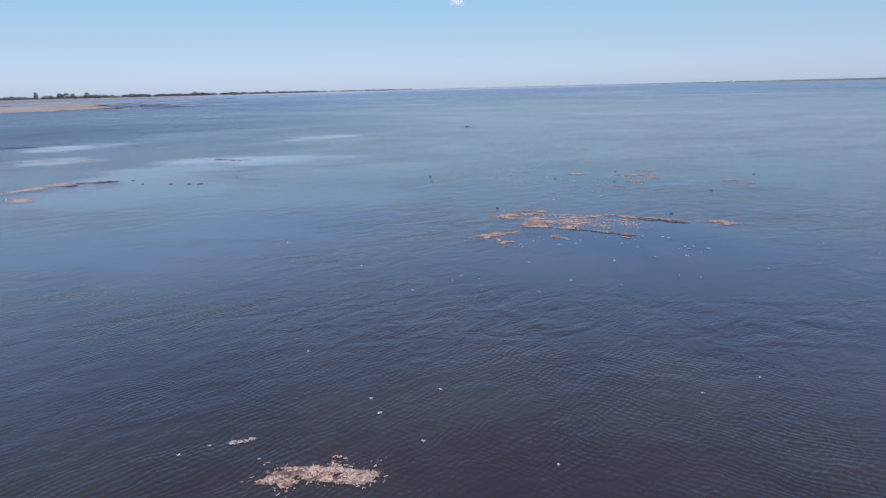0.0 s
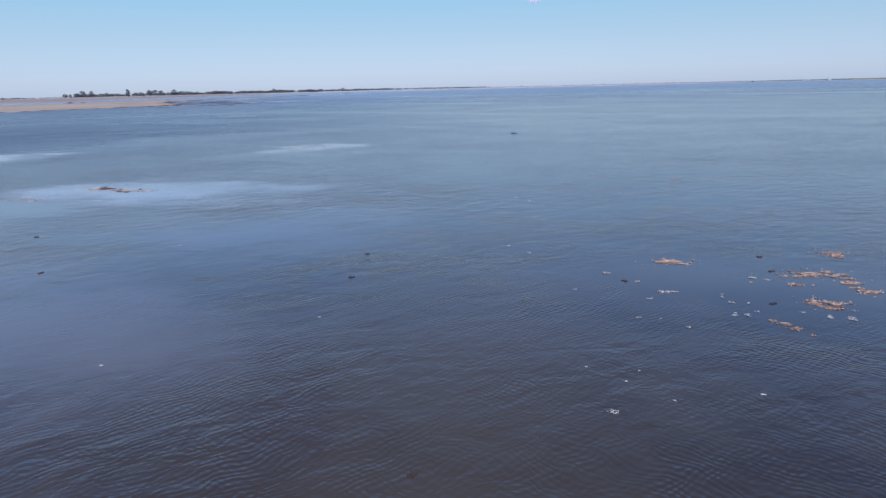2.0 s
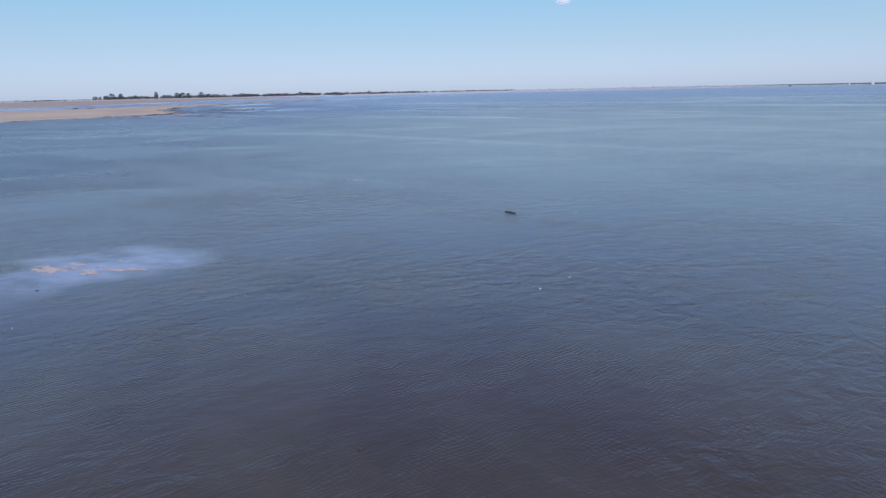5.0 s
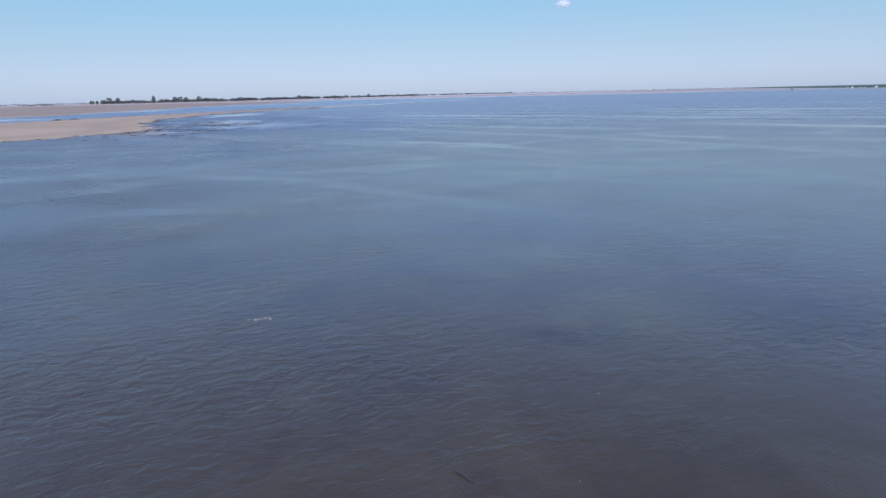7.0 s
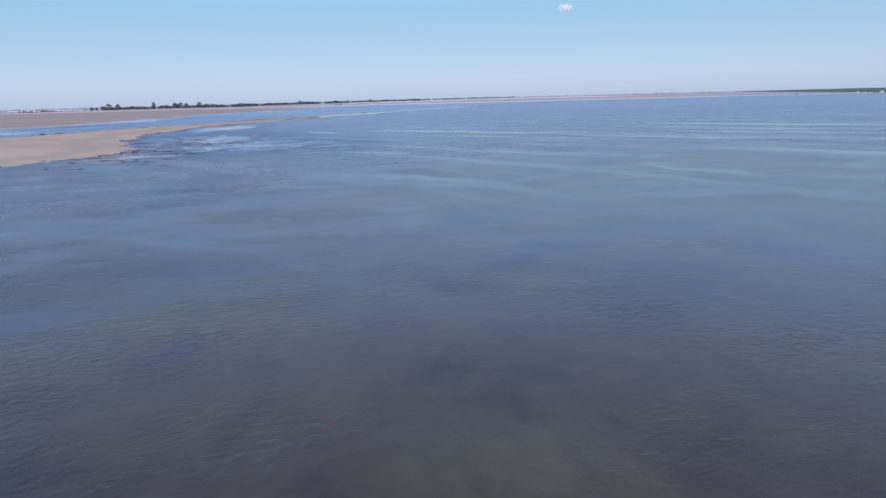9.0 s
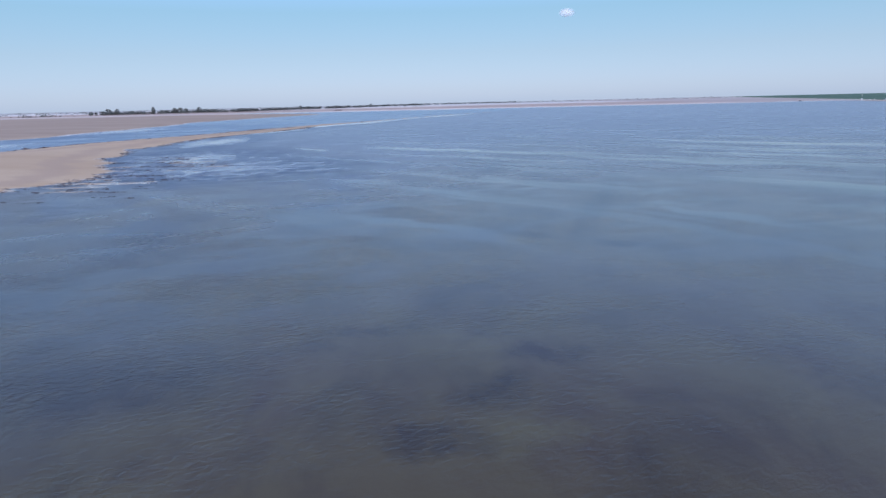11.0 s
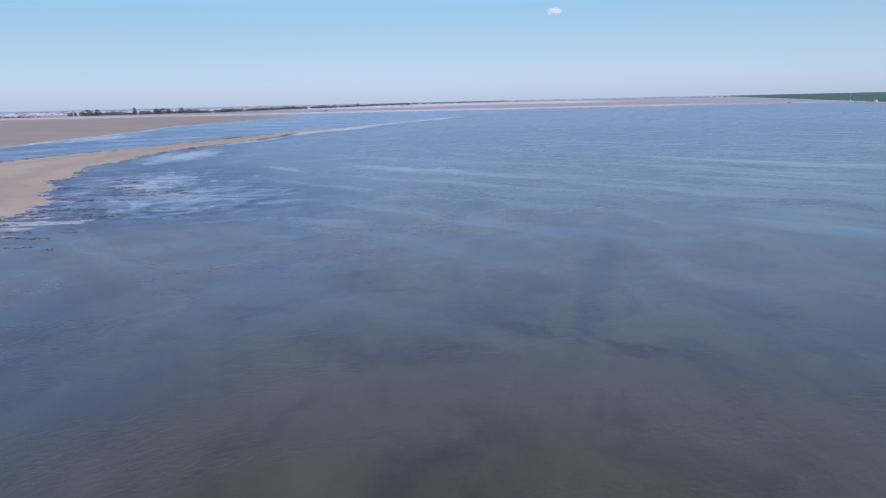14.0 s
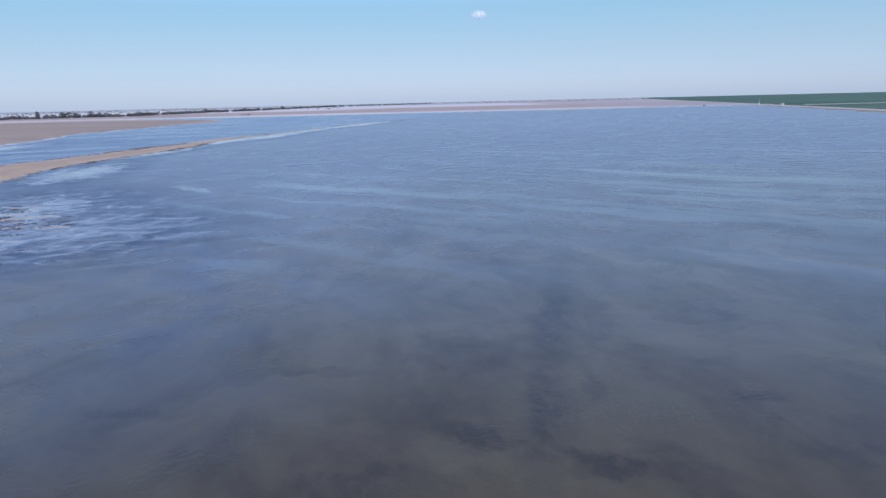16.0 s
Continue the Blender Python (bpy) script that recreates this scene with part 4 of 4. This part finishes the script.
def build_boat():
    """A dark flat boat drawn up at the far shore."""
    root = new("boat")
    root.matrix_world = pose(752, 1572, 0.1, 0, 0, 25)
    tagged(root, "dark flat-bottomed boat lying at the far shore", "boat")
    verts, faces, ring = [], [], []
    for s in np.linspace(-1, 1, 9):
        half, rise = 1.3 * (1 - abs(s) ** 2.6) + 0.1, 0.5 * abs(s) ** 3
        ring.append([(s * 4.6, -half, 1.0 + rise), (s * 4.4, -half * .7, rise), (s * 4.4, half * .7, rise), (s * 4.6, half, 1.0 + rise)])
    for r in ring:
        verts += r
    for j in range(8):
        faces += [(j * 4 + i, j * 4 + i + 1, j * 4 + 5 + i, j * 4 + 4 + i) for i in range(3)] + [(j * 4 + 3, j * 4, j * 4 + 4, j * 4 + 7)]
    part("hull", mesh_from("hull", verts, faces, HULL), root)
    cabin = Soup()
    cabin.box(pose(-0.8, 0, 1.5), 2.2, 1.3, 1.1)
    part("cabin", cabin.mesh("cabin", HULL), root)


build_boat()


# ---- trees along the far shore ----
def tree_meshes(seed, bush=False):
    rng = random.Random(seed)
    trunk, crown = Soup(), Soup()
    if bush:
        for k in range(3):
            trunk.limb((0, 0, 0), (rng.uniform(-.3, .3), rng.uniform(-.2, .2), .5), .03, .012, 5)
    else:
        trunk.limb((0, 0, -.02), (.01, 0, .28), .034, .024)
        trunk.limb((.01, 0, .28), (-.01, .01, .62), .024, .012)
        for k in range(6):
            a, z = k * 1.05 + rng.uniform(-.3, .3), rng.uniform(.25, .5)
            trunk.limb((0, 0, z), (.22 * math.cos(a), .22 * math.sin(a), z + rng.uniform(.12, .3)), .012, .004, 5)
    wide = rng.uniform(.34, .5) if not bush else .75
    for k in range(75):
        a, u = rng.uniform(0, 6.283), rng.random()
        z = (.2 + .8 * u) if not bush else .1 + .85 * u
        r = wide * math.sqrt(rng.random()) * (1 - abs(u - .4) ** 2 * 1.7) * (1 + .3 * math.sin(2 * a + seed))
        s = rng.uniform(.05, .11) * (1.5 if bush else 1)
        crown.lump(rng, (r * math.cos(a), r * math.sin(a), z), s, s, s * .75, .4)
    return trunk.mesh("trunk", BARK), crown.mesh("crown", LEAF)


kinds = [tree_meshes(s) for s in range(7)]
bushes = [tree_meshes(s, True) for s in range(20, 23)]


def plant(x, y, h, wide, bush=False, tall=False):
    trunk, crown = rng.choice(bushes if bush else kinds)
    root = new("bush" if bush else "tree")
    z = max(0.2, float(land_height(np.array([x]), np.array([y]))[0])) - 0.1
    root.matrix_world = Matrix.LocRotScale((x, y, z), Euler((0, 0, rng.uniform(0, 6.28))), (h * wide, h * wide, h))
    part("trunk", trunk, root)
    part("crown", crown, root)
    if bush:
        tagged(root, "low grey-green bush on the dry plain", "bush", "bushes along the far shore")
    else:
        tagged(root, "tall green tree above the tree line, haze in its colour" if tall else "grey-green tree in a line along the plain, haze in its colour", "tree", "trees along the far shore")


def bearing(az, dist):
    return 13 + dist * math.sin(radians(az)), 91 + dist * math.cos(radians(az))


rng = random.Random(9)
rows = [(-35.9, -32.9, 2050, 2050, 2.5, 4.5, 9, True), (-37.5, -35.9, 2050, 2050, 1.5, 3, 26, True), (-32.9, -31.4, 2050, 2050, 1.2, 2.2, 22, True),
        (-30.4, -20.5, 1980, 1950, 6, 12, 4.8, False), (-20.5, -11.0, 1950, 2450, 6, 11, 5, False), (-11.0, -3.7, 2450, 3300, 6, 10, 6, False),
        (-3.7, 4.0, 3300, 3800, 5, 9, 10, False)]
for az_a, az_b, da, db, low, high, gap, bush in rows:
    arc = abs(az_b - az_a) * math.pi / 180 * (da + db) / 2
    count = int(arc / gap)
    for k in range(count):
        s = (k + rng.uniform(-.4, .4)) / count
        clump = 0.5 + 0.5 * math.sin(s * 40 + az_a) * math.sin(s * 17 + 1)
        if clump < 0.12 and rng.random() < .7:
            continue
        x, y = bearing(az_a + (az_b - az_a) * s, da + (db - da) * s + rng.uniform(-15, 15))
        plant(x, y, low + (high - low) * rng.random() * (0.5 + 0.5 * clump), rng.uniform(1.1, 2.0) * (1 if az_a < -21 else 1.5), bush)
for az, h, wide, dist in [(-31.15, 10, 1.5, 1960), (-30.8, 9, 1.5, 1960), (-29.95, 17, 1.1, 1960), (-29.3, 16, .9, 1960), (-26.68, 19, .9, 1960), (-25.1, 16, 1.2, 1960), (-24.65, 16, 1.3, 1960),
                          (-24.2, 14, 1.3, 1960), (-23.2, 16, .9, 1960), (-14.9, 13, 1.1, 2235), (-8.8, 13, 1.2, 2700)]:
    x, y = bearing(az, dist)
    plant(x, y, h, wide, False, True)


# ---- buildings far off ----
def house_meshes(seed):
    rng = random.Random(seed)
    l, w, h, r = rng.uniform(9, 16), rng.uniform(6, 8), rng.uniform(3, 4.5), rng.uniform(1.4, 2.4)
    wall = mesh_from("wall", [(-l/2, -w/2, 0), (l/2, -w/2, 0), (l/2, w/2, 0), (-l/2, w/2, 0), (-l/2, -w/2, h), (l/2, -w/2, h), (l/2, w/2, h), (-l/2, w/2, h), (-l/2, 0, h + r), (l/2, 0, h + r)],
                     [(0, 1, 5, 4), (2, 3, 7, 6), (1, 2, 6, 9, 5), (3, 0, 4, 8, 7), (0, 3, 2, 1)], WALL)
    roof = Soup()
    for side in (-1, 1):
        tilt = math.degrees(math.atan2(r, w / 2)) * side
        roof.box(pose(0, -side * w / 4, h + r / 2 + .12, tilt), l + .8, math.hypot(w / 2, r) + .5, .16)
    pane = Soup()
    pane.box(pose(0, 0, 0), 1.2, .12, 1.3)
    return wall, roof.mesh("roof", ROOF), pane.mesh("window", GLASS), l, w, h


houses = [house_meshes(s) for s in range(4)]


def house(x, y, size, turn):
    wall, roof, pane, l, w, h = rng.choice(houses)
    root = new("house")
    root.matrix_world = Matrix.LocRotScale((x, y, max(0.2, float(land_height(np.array([x]), np.array([y]))[0]))), Euler((0, 0, radians(turn))), (size, size, size))
    tagged(root, "small white house with a grey gabled roof", "house", "houses on the far plain")
    body = part("wall", wall, root)
    part("roof", roof, root)
    for k in (-1, 0, 1):
        ob = part("window", pane, body)
        ob.location = (k * l / 3.2, -w / 2, h * .55)


for az, dist in [(-34.9, 3300), (-34.2, 3350), (-33.4, 3300), (-30.2, 3400), (-24.0, 3400), (-22.4, 3300), (-21.6, 3350), (-17.8, 3400), (-9.0, 3500), (-6.8, 3500), (-2.4, 3600), (-1.0, 3600)] + \
               [(-27.5 + k * 1.05 + .45 * math.sin(k * 4.1), 2650 + 30 * k + 150 * math.sin(k * 2.3)) for k in range(27)] + \
               [(9.5 + k * .62 + .3 * math.sin(k * 5), 4150 + 120 * math.sin(k * 3)) for k in range(22)]:
    house(*bearing(az, dist), rng.uniform(.5, .85), rng.uniform(-30, 30))
for k in range(26):
    x, y = bearing(3.5 + k * .72 + rng.uniform(-.2, .2), 4050 + rng.uniform(-80, 150))
    plant(x, y, rng.uniform(4, 8), rng.uniform(.9, 1.4))


def far_scrub():
    rng = random.Random(31)
    soup = Soup()
    for k in range(1300):
        az = rng.uniform(-38, 26)
        d = rng.uniform(2450, 4800) if az < -4 else rng.uniform(3500, 4800)
        x, y = bearing(az, d)
        if x > 710 + 0.295 * (y - 994) - 60:
            continue
        s = rng.uniform(1.0, 2.6) * (1.5 if rng.random() < .15 else 1) * (0.6 if az > -4 else 1)
        soup.lump(rng, (x, y, 1.0 + s * .5), s * rng.uniform(1.2, 4.0), s, s * .8, .35)
    tagged(new("scrub", soup.mesh("scrub", SCRUB)), "low grey-green scrub dotted over the far plain", "scrub", kind="stuff")


far_scrub()


def pump_station():
    """White hut, tank and mast on the bank by the crops."""
    hut = new("hut")
    hut.matrix_world = pose(812.5, 1367, 1.33, 0, 0, 17)
    tagged(hut, "small white flat-roofed hut on the lake bank", "hut")
    wall, roof, door = Soup(), Soup(), Soup()
    wall.box(pose(0, 0, 1.7), 4.2, 3.6, 3.4)
    roof.box(pose(0, 0, 3.5), 4.8, 4.2, .25)
    door.box(pose(-.8, -1.82, 1.05), .95, .08, 2.1)
    part("wall", wall.mesh("wall", WALL), hut)
    part("roof", roof.mesh("roof", WALL), hut)
    part("door", door.mesh("door", GLASS), hut)
    mast = new("mast")
    mast.location = (859, 1526, 1.33)
    tagged(mast, "thin pale mast with a small white foot box", "mast")
    pole, box, arm = Soup(), Soup(), Soup()
    pole.limb((0, 0, 0), (0, 0, 11), .22, .12, 8)
    box.box(pose(0, 0, 1.0), 2.6, 2.0, 2.0)
    arm.box(pose(0, 0, 10.6), 3.0, .2, .2)
    part("pole", pole.mesh("pole", WALL), mast)
    part("foot_box", box.mesh("foot_box", WALL), mast)
    part("arm", arm.mesh("arm", WALL), mast)
    for x, y, turn in [(844, 1473, 75), (834.5, 1440, 72), (868, 1560, 74)]:
        slab = Soup()
        slab.box(pose(0, 0, .6, 8, 0, 0), 4.0, 1.6, 1.1)
        slab.box(pose(2.4, .3, .35, 0, 0, 20), 2.0, 1.2, .7)
        ob = new("concrete_block", slab.mesh("concrete_block", WALL))
        ob.matrix_world = pose(x, y, 1.33, 0, 0, turn)
        tagged(ob, "pale broken concrete block on the bank", "block", "blocks on the bank")


pump_station()


# ---- the one small cloud ----
def build_cloud():
    n = Nodes("cloud_white")
    at = n.add("TexCoord", out=3)
    soft = n.add("TexGradient", out=1, props={"gradient_type": 'SPHERICAL'}, Vector=n.mapped(at, (1 / 54, 1 / 60, 1 / 29)))
    thin = n.step(n.math('ADD', soft, n.math('MULTIPLY', n.math('SUBTRACT', n.noise(at, 0.03, 2.0), 0.5), 0.2)), 0.0, 0.62, 0.0, 0.88)
    lit = n.add("MixShader", i0=0.5, i1=n.add("BsdfDiffuse", Color=(0.95, 0.95, 0.95)), i2=n.add("BsdfTranslucent", Color=(0.95, 0.95, 0.95)))
    veil = n.add("MixShader", i0=thin, i1=n.add("BsdfTransparent"), i2=lit)
    n.put(n.tree.nodes["Material Output"].inputs[0], veil)
    n.tree.nodes.remove(n.bsdf)
    verts, faces, nu, nv = [], [], 36, 16
    for j in range(nv + 1):
        for i in range(nu):
            a, b = 6.28319 * i / nu, math.pi * j / nv
            d = Vector((math.cos(a) * math.sin(b), math.sin(a) * math.sin(b), math.cos(b)))
            r = 1 + 0.16 * noise.noise(d * 1.4)
            verts.append((d.x * 56 * r, d.y * 14 * r, d.z * 30 * r))
    for j in range(nv):
        faces += [(j * nu + i, j * nu + (i + 1) % nu, (j + 1) * nu + (i + 1) % nu, (j + 1) * nu + i) for i in range(nu)]
    ob = new("cloud", mesh_from("cloud", verts, faces, n.material, True))
    d, az, el = 4300.0, 8.2, 7.02
    ob.location = (10 + d * math.sin(radians(az)) * math.cos(radians(el)), 60 + d * math.cos(radians(az)) * math.cos(radians(el)), 12 + d * math.sin(radians(el)))
    tagged(ob, "single small white cloud low in a clear sky", "cloud", kind="structure")


build_cloud()
